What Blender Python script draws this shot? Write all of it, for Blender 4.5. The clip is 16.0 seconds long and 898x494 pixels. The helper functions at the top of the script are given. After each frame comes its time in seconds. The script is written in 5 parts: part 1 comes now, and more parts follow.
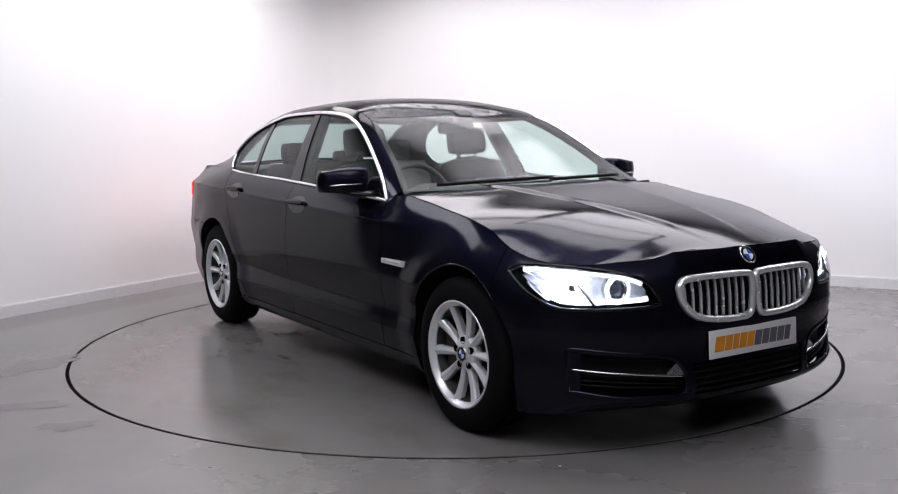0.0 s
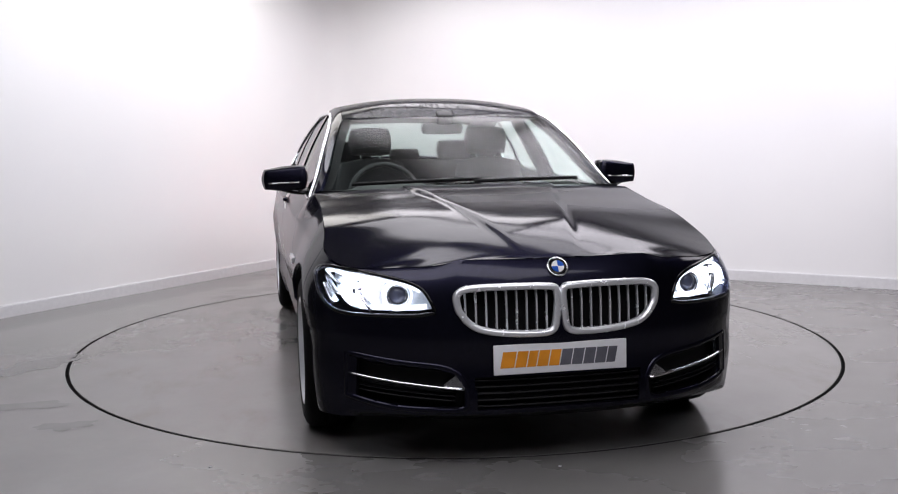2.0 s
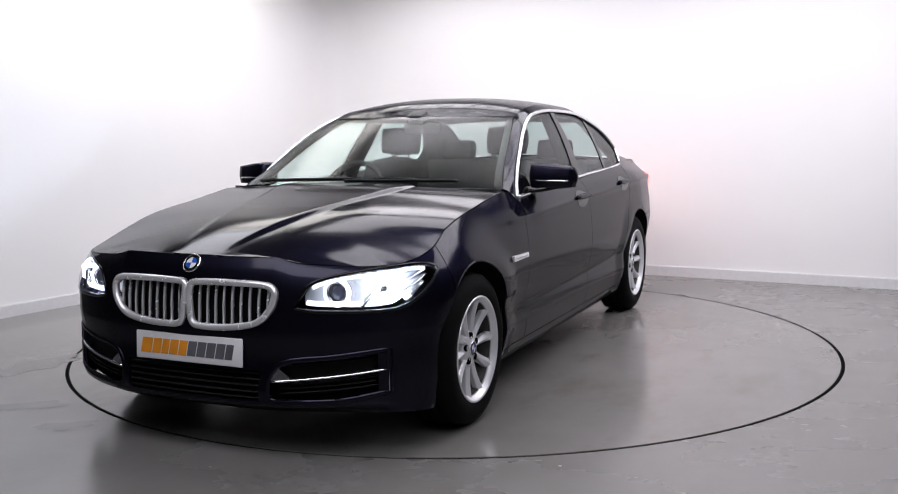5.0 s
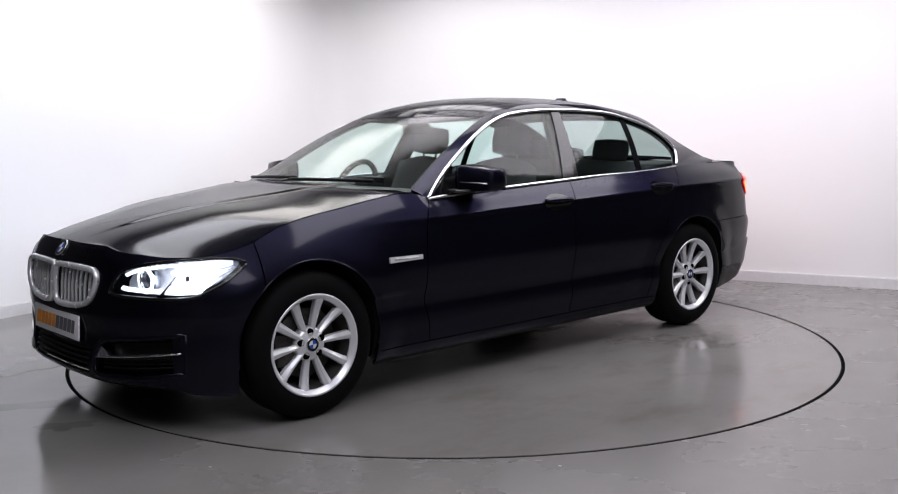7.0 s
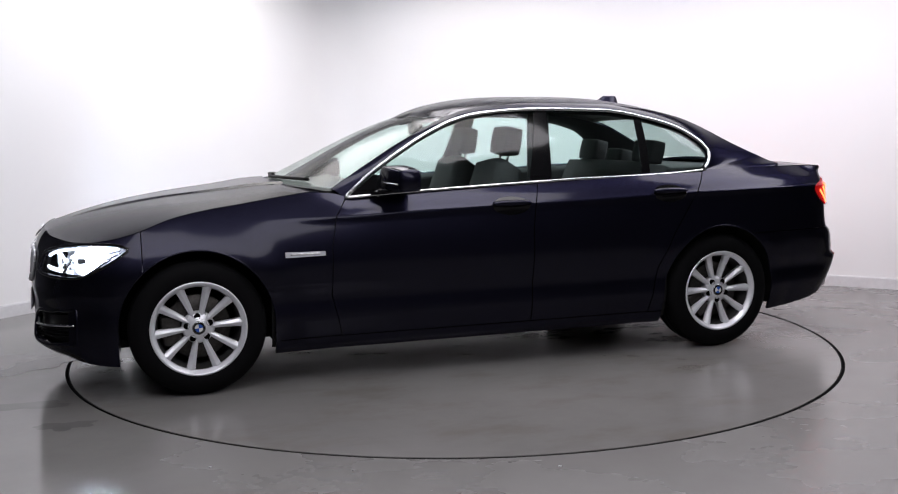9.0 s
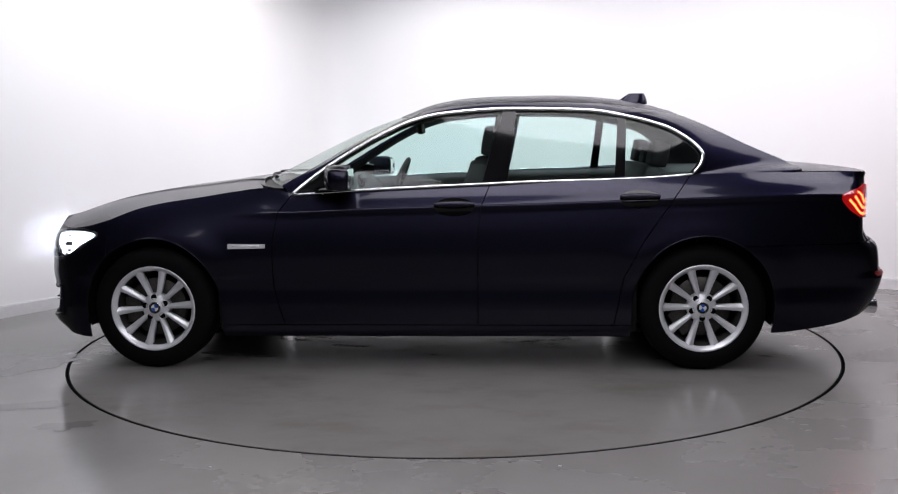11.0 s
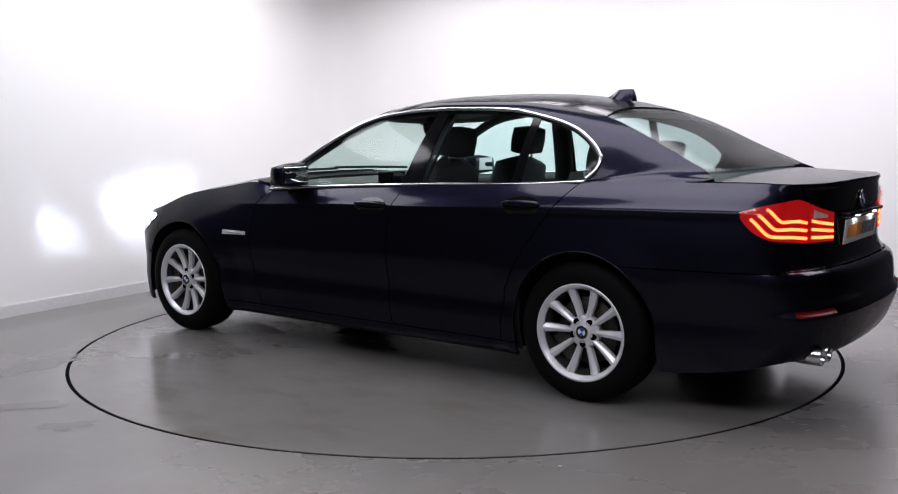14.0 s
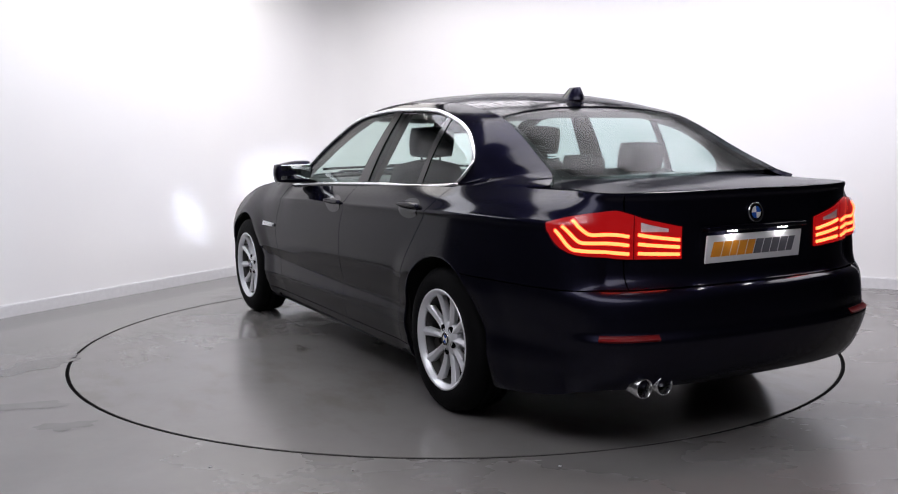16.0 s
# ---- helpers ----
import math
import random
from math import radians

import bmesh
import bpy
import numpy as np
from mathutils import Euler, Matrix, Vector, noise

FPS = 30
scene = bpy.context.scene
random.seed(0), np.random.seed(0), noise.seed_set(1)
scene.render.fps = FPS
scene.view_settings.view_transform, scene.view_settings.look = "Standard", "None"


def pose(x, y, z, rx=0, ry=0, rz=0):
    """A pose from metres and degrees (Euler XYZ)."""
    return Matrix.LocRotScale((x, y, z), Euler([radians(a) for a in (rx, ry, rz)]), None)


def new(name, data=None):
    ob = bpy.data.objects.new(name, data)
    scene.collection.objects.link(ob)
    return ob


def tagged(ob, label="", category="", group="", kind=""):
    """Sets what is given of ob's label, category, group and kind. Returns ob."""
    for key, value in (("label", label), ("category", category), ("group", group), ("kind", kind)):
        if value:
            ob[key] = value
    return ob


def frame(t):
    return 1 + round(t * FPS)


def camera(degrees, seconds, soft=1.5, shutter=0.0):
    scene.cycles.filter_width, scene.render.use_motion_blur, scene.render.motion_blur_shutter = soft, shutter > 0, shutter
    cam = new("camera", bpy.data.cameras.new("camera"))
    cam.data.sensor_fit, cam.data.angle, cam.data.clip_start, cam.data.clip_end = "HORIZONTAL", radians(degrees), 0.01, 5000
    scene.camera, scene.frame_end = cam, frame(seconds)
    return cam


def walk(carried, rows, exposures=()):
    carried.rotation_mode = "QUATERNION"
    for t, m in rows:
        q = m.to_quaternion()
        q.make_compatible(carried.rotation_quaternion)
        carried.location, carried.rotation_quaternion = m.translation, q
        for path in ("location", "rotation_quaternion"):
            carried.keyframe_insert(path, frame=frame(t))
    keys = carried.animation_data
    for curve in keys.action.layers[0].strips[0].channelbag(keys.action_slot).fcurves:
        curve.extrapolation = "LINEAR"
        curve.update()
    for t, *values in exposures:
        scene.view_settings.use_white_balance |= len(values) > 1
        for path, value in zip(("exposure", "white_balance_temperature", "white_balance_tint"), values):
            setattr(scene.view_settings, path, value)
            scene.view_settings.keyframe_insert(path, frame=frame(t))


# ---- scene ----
# ---- camera: it stands still ----
cam = camera(49.55, 16.0, 1.1)
CAM = Matrix(((0.999929, 0.011073, 0.004310, 0.0),
              (0.002957, 0.119376, -0.992845, -5.964),
              (-0.011508, 0.992787, 0.119336, 1.286),
              (0, 0, 0, 1)))
walk(cam, [(0.0, CAM), (16.0, CAM)], [(0.0, 0.0), (16.0, 0.0)])

# ---- room plan ----
CORNER = Vector((-1.179, 4.058))
LEFT_WAY = Vector((-0.528, -0.849)).normalized()
RIGHT_WAY = Vector((0.885, -0.465)).normalized()
LEFT_LEN, RIGHT_LEN, CEIL = 11.6, 11.1, 2.947
LEFT_WHITE, RIGHT_WHITE = 4.34, 5.75        # how far the white walls reach from their corner
TABLE_R = 2.253
AXIS = Vector((-1.599, 0.1015))          # where the turntable's axis stands in the car's own space


def plan(a, b, z=0.0):
    """A place a metres along the left wall and b metres along the right wall from their corner."""
    p = CORNER + LEFT_WAY * a + RIGHT_WAY * b
    return Vector((p.x, p.y, z))


# ---- world and lamps ----
world = bpy.data.worlds.new("world")
scene.world = world
world.use_nodes = True
world.node_tree.nodes["Background"].inputs[0].default_value = (0.8, 0.85, 1.0, 1)
world.node_tree.nodes["Background"].inputs[1].default_value = 0.02


def area_lamp(name, a, b, sx, sy, watts, colour, turn=0.0):
    data = bpy.data.lights.new(name, "AREA")
    data.shape, data.size, data.size_y, data.energy, data.color = "RECTANGLE", sx, sy, watts, colour
    ob = new(name, data)
    p = plan(a, b, CEIL - 0.09)
    ob.matrix_world = pose(p.x, p.y, p.z, 0, 0, turn)
    return ob


WALL_TURN = math.degrees(math.atan2(RIGHT_WAY.y, RIGHT_WAY.x))
LAMPS = [  # a, b, size along right wall, size along left wall, watts, colour
    (2.0, 0.85, 1.1, 1.5, 28, (1.0, 0.96, 0.94)),
    (1.5, 5.0, 3.6, 1.6, 106, (0.96, 0.92, 1.0)),
    (1.1, 1.95, 2.0, 0.9, 33, (0.98, 0.94, 1.0)),
    (2.3, 3.05, 2.6, 1.1, 38, (0.97, 0.94, 1.0)),
    (3.8, 4.1, 2.6, 1.1, 50, (0.97, 0.94, 1.0)),
    (3.8, 1.0, 0.9, 2.4, 41, (0.91, 0.91, 1.0)),
    (6.6, 5.2, 5.0, 1.6, 100, (0.94, 0.92, 1.0)),
]


# ---- materials ----
def material(name):
    m = bpy.data.materials.new(name)
    m.use_nodes = True
    return m, m.node_tree, m.node_tree.nodes["Principled BSDF"]


def noise_node(nt, scale, detail=4.0, rough=0.5, stretch=None, coord="Object"):
    tc = nt.nodes.new("ShaderNodeTexCoord")
    nz = nt.nodes.new("ShaderNodeTexNoise")
    nz.inputs["Scale"].default_value, nz.inputs["Detail"].default_value, nz.inputs["Roughness"].default_value = scale, detail, rough
    if stretch:
        mp = nt.nodes.new("ShaderNodeMapping")
        mp.inputs["Scale"].default_value = stretch
        nt.links.new(tc.outputs[coord], mp.inputs[0])
        nt.links.new(mp.outputs[0], nz.inputs["Vector"])
    else:
        nt.links.new(tc.outputs[coord], nz.inputs["Vector"])
    return nz


def ramp(nt, src, stops):
    r = nt.nodes.new("ShaderNodeValToRGB")
    els = r.color_ramp.elements
    while len(els) < len(stops):
        els.new(0.5)
    for e, (p, c) in zip(els, stops):
        e.position, e.color = p, (*c, 1) if len(c) == 3 else c
    nt.links.new(src, r.inputs[0])
    return r


def grey(v):
    return (v, v, v)


def bump(nt, bsdf, src, strength, distance=0.002):
    b = nt.nodes.new("ShaderNodeBump")
    b.inputs["Strength"].default_value, b.inputs["Distance"].default_value = strength, distance
    nt.links.new(src, b.inputs["Height"])
    nt.links.new(b.outputs[0], bsdf.inputs["Normal"])


def simple(name, colour, rough, metal=0.0, coat=0.0, vary=0.12, scale=30.0, relief=0.0, shine=0.5):
    """A surface of one colour with a fine uneven grain in colour, gloss and relief."""
    m, nt, b = material(name)
    nz = noise_node(nt, scale)
    lo, hi = [c * (1 - vary) for c in colour], [min(1, c * (1 + vary)) for c in colour]
    nt.links.new(ramp(nt, nz.outputs["Fac"], [(0.3, lo), (0.7, hi)]).outputs[0], b.inputs["Base Color"])
    nt.links.new(ramp(nt, nz.outputs["Fac"], [(0.3, grey(rough * 0.85)), (0.7, grey(min(1, rough * 1.15)))]).outputs[0], b.inputs["Roughness"])
    b.inputs["Metallic"].default_value, b.inputs["Coat Weight"].default_value = metal, coat
    b.inputs["Specular IOR Level"].default_value = shine
    if relief:
        bump(nt, b, nz.outputs["Fac"], relief)
    return m


def glow(name, colour, strength, base=(0.8, 0.8, 0.8)):
    m, nt, b = material(name)
    b.inputs["Base Color"].default_value = (*base, 1)
    b.inputs["Emission Color"].default_value = (*colour, 1)
    b.inputs["Emission Strength"].default_value = strength
    b.inputs["Roughness"].default_value = 0.3
    return m


def glass(name, tint, gloss=0.02, boost=1.0):
    """A thin pane: clear and tinted, with the shine that its index gives."""
    m, nt, b = material(name)
    nt.nodes.remove(b)
    tr, gl, mix, fr = (nt.nodes.new(n) for n in ("ShaderNodeBsdfTransparent", "ShaderNodeBsdfGlossy", "ShaderNodeMixShader", "ShaderNodeLayerWeight"))
    tr.inputs[0].default_value = (*tint, 1)
    gl.inputs["Roughness"].default_value = gloss
    fr.inputs["Blend"].default_value = 0.5
    steep, sheen = nt.nodes.new("ShaderNodeMath"), nt.nodes.new("ShaderNodeMath")
    steep.operation, steep.inputs[1].default_value = "POWER", 5.0
    sheen.operation, sheen.inputs[1].default_value, sheen.inputs[2].default_value = "MULTIPLY_ADD", 0.7 * boost, 0.03 * boost
    nt.links.new(fr.outputs["Facing"], steep.inputs[0])
    nt.links.new(steep.outputs[0], sheen.inputs[0])
    nt.links.new(sheen.outputs[0], mix.inputs[0])
    nt.links.new(tr.outputs[0], mix.inputs[1])
    nt.links.new(gl.outputs[0], mix.inputs[2])
    nt.links.new(mix.outputs[0], nt.nodes["Material Output"].inputs[0])
    return m


def paint_material(name, wet):
    m, nt, b = material(name)
    fl = nt.nodes.new("ShaderNodeTexVoronoi")
    fl.inputs["Scale"].default_value = 900.0
    tc = nt.nodes.new("ShaderNodeTexCoord")
    nt.links.new(tc.outputs["Object"], fl.inputs["Vector"])
    nt.links.new(ramp(nt, fl.outputs["Color"], [(0.2, (0.006, 0.006, 0.012)), (0.9, (0.024, 0.0235, 0.044))]).outputs[0], b.inputs["Base Color"])
    b.inputs["Metallic"].default_value = 0.96
    b.inputs["Specular Tint"].default_value = (0.09, 0.09, 0.18, 1)
    b.inputs["Roughness"].default_value = 0.40
    b.inputs["Coat Weight"].default_value = 0.64
    b.inputs["Coat IOR"].default_value = 1.33
    b.inputs["Specular IOR Level"].default_value = 0.2
    dust = noise_node(nt, 9.0, 6.0, 0.6)
    nt.links.new(ramp(nt, dust.outputs["Fac"], [(0.35, grey(0.08)), (0.75, grey(0.13))]).outputs[0], b.inputs["Coat Roughness"])
    if wet:
        st = noise_node(nt, 22.0, 3.0, 0.6, stretch=(0.25, 1.9, 1.0))
        bp = nt.nodes.new("ShaderNodeBump")
        bp.inputs["Strength"].default_value, bp.inputs["Distance"].default_value = 0.7, 0.010
        nt.links.new(ramp(nt, st.outputs["Fac"], [(0.50, grey(0)), (0.56, grey(1))]).outputs[0], bp.inputs["Height"])
        nt.links.new(bp.outputs[0], b.inputs["Coat Normal"])
    return m


PAINT = paint_material("dark_blue_paint", False)
WET_PAINT = paint_material("rain_wet_paint", True)
BLACK = simple("black_plastic", (0.007, 0.007, 0.0075), 0.5, relief=0.15, scale=200, shine=0.15)
GLOSS_BLACK = simple("gloss_black_trim", (0.004, 0.004, 0.0045), 0.10, shine=0.35)
RUBBER = simple("tyre_rubber", (0.0045, 0.0045, 0.005), 0.7, relief=0.25, scale=120, shine=0.06)
SEAL = simple("seal_rubber", (0.003, 0.003, 0.003), 0.9, shine=0.03)
# BARREL: alloy darkened in its colour for the shadow behind the spokes
BARREL = simple("shaded_barrel_alloy", (0.055, 0.054, 0.053), 0.5, 0.5, vary=0.2, scale=40)
BOWL = simple("lamp_bowl", (0.82, 0.84, 0.88), 0.30, 0.1, vary=0.05)
CHROME = simple("satin_chrome", (0.84, 0.85, 0.86), 0.24, 1.0, vary=0.04)
BRIGHT_TRIM = simple("bright_grille_chrome", (0.84, 0.85, 0.87), 0.25, 0.6, vary=0.03)
ALLOY = simple("silver_alloy", (0.80, 0.81, 0.84), 0.34, 0.40, coat=0.5, vary=0.015)
STEEL = simple("brake_steel", (0.07, 0.065, 0.06), 0.45, 0.8, scale=60, vary=0.3)
FABRIC = simple("dark_cloth", (0.042, 0.042, 0.044), 0.85, relief=0.1, scale=300)
TRIM_IN = simple("cabin_plastic", (0.020, 0.021, 0.022), 0.6, relief=0.2, scale=250)
LINER = simple("headliner_cloth", (0.42, 0.42, 0.40), 0.9, scale=200)
WHITE = simple("white_plate", (0.80, 0.80, 0.82), 0.35, vary=0.03)
ORANGE = simple("orange_print", (0.80, 0.30, 0.02), 0.4, vary=0.12, scale=12)
GREYPRINT = simple("grey_print", (0.12, 0.12, 0.14), 0.4, vary=0.2, scale=12)
BLUE = simple("blue_enamel", (0.02, 0.09, 0.42), 0.2, coat=0.8)
WHITE_ENAMEL = simple("white_enamel", (0.75, 0.75, 0.75), 0.2, coat=0.8)
MIRROR = simple("mirror_glass", (0.85, 0.88, 0.88), 0.01, 1.0, vary=0.01)
SCREEN_GLASS = glass("screen_glass", (0.84, 0.92, 0.88), 0.16, 0.82)
REAR_GLASS = glass("rear_glass", (0.50, 0.58, 0.56), 0.14, 0.5)
SIDE_GLASS = glass("side_glass", (0.77, 0.90, 0.87), 0.02, 1.1)
LAMP_GLASS = glass("lamp_glass", (0.96, 0.97, 1.0), 0.01)
RED_GLASS = glass("red_lamp_glass", (0.85, 0.03, 0.03), 0.03)
RED_BODY = simple("red_reflector", (0.14, 0.003, 0.004), 0.4, shine=0.2)
XENON = glow("xenon_light", (0.72, 0.82, 1.0), 20000.0)
DIM_RING = glow("dim_light_ring", (0.80, 0.86, 1.0), 2.2)
# GLARE: emission that stands in for the burner's glare on its surround
GLARE = glow("reflector_glare_glow", (0.84, 0.89, 1.0), 2.6)
LENS = simple("projector_lens", (0.10, 0.11, 0.16), 0.04, vary=0.02, coat=1.0)
RING = glow("daylight_ring", (0.80, 0.88, 1.0), 14.0)
REDGLOW = glow("red_light_bar", (1.0, 0.06, 0.016), 13.0, (0.5, 0.01, 0.01))
PLATE_GLOW = glow("plate_light", (1.0, 0.97, 0.95), 40.0)
RED_SOFT = glow("red_soft_light", (1.0, 0.01, 0.012), 0.30, (0.10, 0.002, 0.003))


def wall_material():
    m, nt, b = material("white_wall_paint")
    big, small = noise_node(nt, 0.7, 3.0), noise_node(nt, 160.0, 2.0)
    nt.links.new(ramp(nt, big.outputs["Fac"], [(0.3, (0.78, 0.78, 0.79)), (0.7, (0.83, 0.825, 0.82))]).outputs[0], b.inputs["Base Color"])
    b.inputs["Roughness"].default_value = 0.65
    bump(nt, b, small.outputs["Fac"], 0.15)
    return m


def floor_material(name, wet):
    """Smooth grey floor paint with scuffs, dried stains and, off the turntable, puddled water."""
    m, nt, b = material(name)
    big, mid, fine = noise_node(nt, 1.1, 5.0, 0.6), noise_node(nt, 3.2, 8.0, 0.65), noise_node(nt, 90.0, 3.0)
    base = ramp(nt, big.outputs["Fac"], [(0.25, (0.150, 0.145, 0.139)), (0.75, (0.190, 0.183, 0.177))])
    mixer = nt.nodes.new("ShaderNodeMix")
    mixer.data_type, mixer.blend_type = "RGBA", "MULTIPLY"
    mixer.inputs[0].default_value = 0.25
    nt.links.new(base.outputs[0], mixer.inputs[6])
    nt.links.new(ramp(nt, mid.outputs["Fac"], [(0.25, grey(0.72)), (0.75, grey(1.10))]).outputs[0], mixer.inputs[7])
    nt.links.new(mixer.outputs[2], b.inputs["Base Color"])
    if wet:
        # water film: it lies on the left of the turntable, thin and broken at its rim
        tc = nt.nodes.new("ShaderNodeTexCoord")
        sep = nt.nodes.new("ShaderNodeSeparateXYZ")
        nt.links.new(tc.outputs["Object"], sep.inputs[0])
        side = nt.nodes.new("ShaderNodeMapRange")
        side.inputs["From Min"].default_value, side.inputs["From Max"].default_value = -0.9, -2.2
        nt.links.new(sep.outputs["X"], side.inputs["Value"])
        pool = noise_node(nt, 1.3, 5.0, 0.55, stretch=(1.0, 1.5, 1.0))
        add = nt.nodes.new("ShaderNodeMath")
        add.operation, add.inputs[1].default_value = "MULTIPLY_ADD", 0.42
        nt.links.new(side.outputs[0], add.inputs[0])
        nt.links.new(pool.outputs["Fac"], add.inputs[2])
        nt.links.new(ramp(nt, add.outputs[0], [(0.40, grey(0.30)), (0.72, grey(0.20)), (0.80, grey(0.09))]).outputs[0], b.inputs["Roughness"])
    else:
        # damp tracks that the wet car has left on the disc
        damp = noise_node(nt, 1.7, 6.0, 0.6, stretch=(1.0, 1.8, 1.0))
        tint = nt.nodes.new("ShaderNodeMix")
        tint.data_type, tint.blend_type = "RGBA", "MULTIPLY"
        tint.inputs[0].default_value = 1.0
        nt.links.new(mixer.outputs[2], tint.inputs[6])
        nt.links.new(ramp(nt, damp.outputs["Fac"], [(0.50, grey(1.0)), (0.66, (0.88, 0.855, 0.82))]).outputs[0], tint.inputs[7])
        nt.links.new(tint.outputs[2], b.inputs["Base Color"])
        nt.links.new(ramp(nt, damp.outputs["Fac"], [(0.35, grey(0.24)), (0.52, grey(0.18)), (0.68, grey(0.11))]).outputs[0], b.inputs["Roughness"])
    bump(nt, b, fine.outputs["Fac"], 0.08)
    return m


WATER = simple("standing_water", (0.130, 0.126, 0.122), 0.10, vary=0.15, scale=3.0)
# BACK_WALL: dark colour that keeps the unseen side dim in the car's reflections
WALL, BACK_WALL = wall_material(), simple("unseen_dark_wall", (0.045, 0.045, 0.055), 0.8, scale=2.0, vary=0.3)
FLOOR, TABLE_TOP = floor_material("wet_floor_paint", True), floor_material("turntable_paint", False)
SKIRT = simple("white_gloss_skirting", (0.67, 0.67, 0.68), 0.35, vary=0.04)
CEILING = simple("grey_ceiling", (0.10, 0.10, 0.10), 0.8, vary=0.05, scale=3)
LAMP_FRAME = simple("white_lamp_frame", (0.7, 0.7, 0.7), 0.4)


# ---- mesh helpers ----
def part(name, bm, mat, parent=None, label="", smooth=True):
    me = bpy.data.meshes.new(name)
    bm.normal_update()
    bm.to_mesh(me)
    bm.free()
    if smooth:
        me.polygons.foreach_set("use_smooth", [True] * len(me.polygons))
    for mm in (mat if isinstance(mat, (list, tuple)) else [mat]):
        me.materials.append(mm)
    ob = new(name, me)
    if parent is not None:
        ob.parent = parent
    return tagged(ob, label) if label else ob


def sharpen(ob, degrees=35):
    """Marks the sharp edges, so that smooth shading stops there."""
    bm = bmesh.new()
    bm.from_mesh(ob.data)
    for e in bm.edges:
        if len(e.link_faces) == 2 and e.calc_face_angle(0) > radians(degrees):
            e.smooth = False
    bm.to_mesh(ob.data)
    bm.free()
    return ob


def box(bm, x0, x1, y0, y1, z0, z1, bevel=0.0, m=None):
    before = set(bm.verts)
    r = bmesh.ops.create_cube(bm, size=1.0, matrix=Matrix.Translation(((x0 + x1) / 2, (y0 + y1) / 2, (z0 + z1) / 2)) @ Matrix.Diagonal((x1 - x0, y1 - y0, z1 - z0, 1)))
    if bevel:
        es = list({e for v in r["verts"] for e in v.link_edges})
        bmesh.ops.bevel(bm, geom=es, offset=bevel, segments=3, affect="EDGES", profile=0.5)
    if m is not None:
        bmesh.ops.transform(bm, matrix=m, verts=[v for v in bm.verts if v not in before])


def grid(bm, rows):
    """A sheet of quads through rows of points; returns its rows of vertices."""
    vs = [[bm.verts.new(p) for p in r] for r in rows]
    for a, b in zip(vs, vs[1:]):
        for i in range(len(a) - 1):
            q = [a[i], a[i + 1], b[i + 1], b[i]]
            if len({tuple(round(c, 6) for c in v.co) for v in q}) == 4:
                bm.faces.new(q)
    return vs


def thicken(bm, depth):
    """Folds the rim of a sheet inwards, against its normals, by depth."""
    bm.normal_update()
    rim = [e for e in bm.edges if len(e.link_faces) == 1]
    for e in rim:
        e.smooth = False
    nrm = {v: v.normal.copy() for e in rim for v in e.verts}
    pairs = bmesh.ops.extrude_edge_only(bm, edges=rim)["geom"]
    for v in (g for g in pairs if isinstance(g, bmesh.types.BMVert)):
        near = min((n for e in v.link_edges for n in e.verts if n in nrm), key=lambda n: (n.co - v.co).length, default=None)
        if near is not None:
            v.co -= nrm[near] * depth


def sweep(bm, pts, outs, w, h, closed=False, taper=None):
    """A rounded bar along pts: w across the surface, h proud of it along outs."""
    n, rings = len(pts), []
    shape = [(-0.5, 0), (-0.42, 0.7), (-0.15, 1.0), (0.15, 1.0), (0.42, 0.7), (0.5, 0)]
    for i, (p, o) in enumerate(zip(pts, outs)):
        a, b = (pts[(i - 1) % n], pts[(i + 1) % n]) if closed else (pts[max(i - 1, 0)], pts[min(i + 1, n - 1)])
        t = (Vector(b) - Vector(a)).normalized()
        o = Vector(o).normalized()
        side = t.cross(o).normalized()
        k = taper[i] if taper else 1.0
        rings.append([bm.verts.new(Vector(p) + side * (u * w * k) + o * (v * h)) for u, v in shape])
    for i in range(n if closed else n - 1):
        a, b = rings[i], rings[(i + 1) % n]
        for j in range(len(shape)):
            bm.faces.new((a[j], a[(j + 1) % len(shape)], b[(j + 1) % len(shape)], b[j]))
    if not closed:
        bm.faces.new(rings[0])
        bm.faces.new(rings[-1][::-1])
    bmesh.ops.recalc_face_normals(bm, faces=bm.faces[:])


def lathe(bm, profile, steps, m=None):
    """Turns a profile of (radius, height) about the y axis."""
    rings = []
    for k in range(steps):
        a = 2 * math.pi * k / steps
        rings.append([bm.verts.new((r * math.cos(a), y, r * math.sin(a))) for r, y in profile])
    made = [v for r in rings for v in r]
    for k in range(steps):
        a, b = rings[k], rings[(k + 1) % steps]
        for j in range(len(profile) - 1):
            bm.faces.new((a[j], a[j + 1], b[j + 1], b[j]))
    bmesh.ops.remove_doubles(bm, verts=made, dist=1e-6)
    if m is not None:
        bmesh.ops.transform(bm, matrix=m, verts=[v for v in made if v.is_valid])
    bmesh.ops.recalc_face_normals(bm, faces=bm.faces[:])


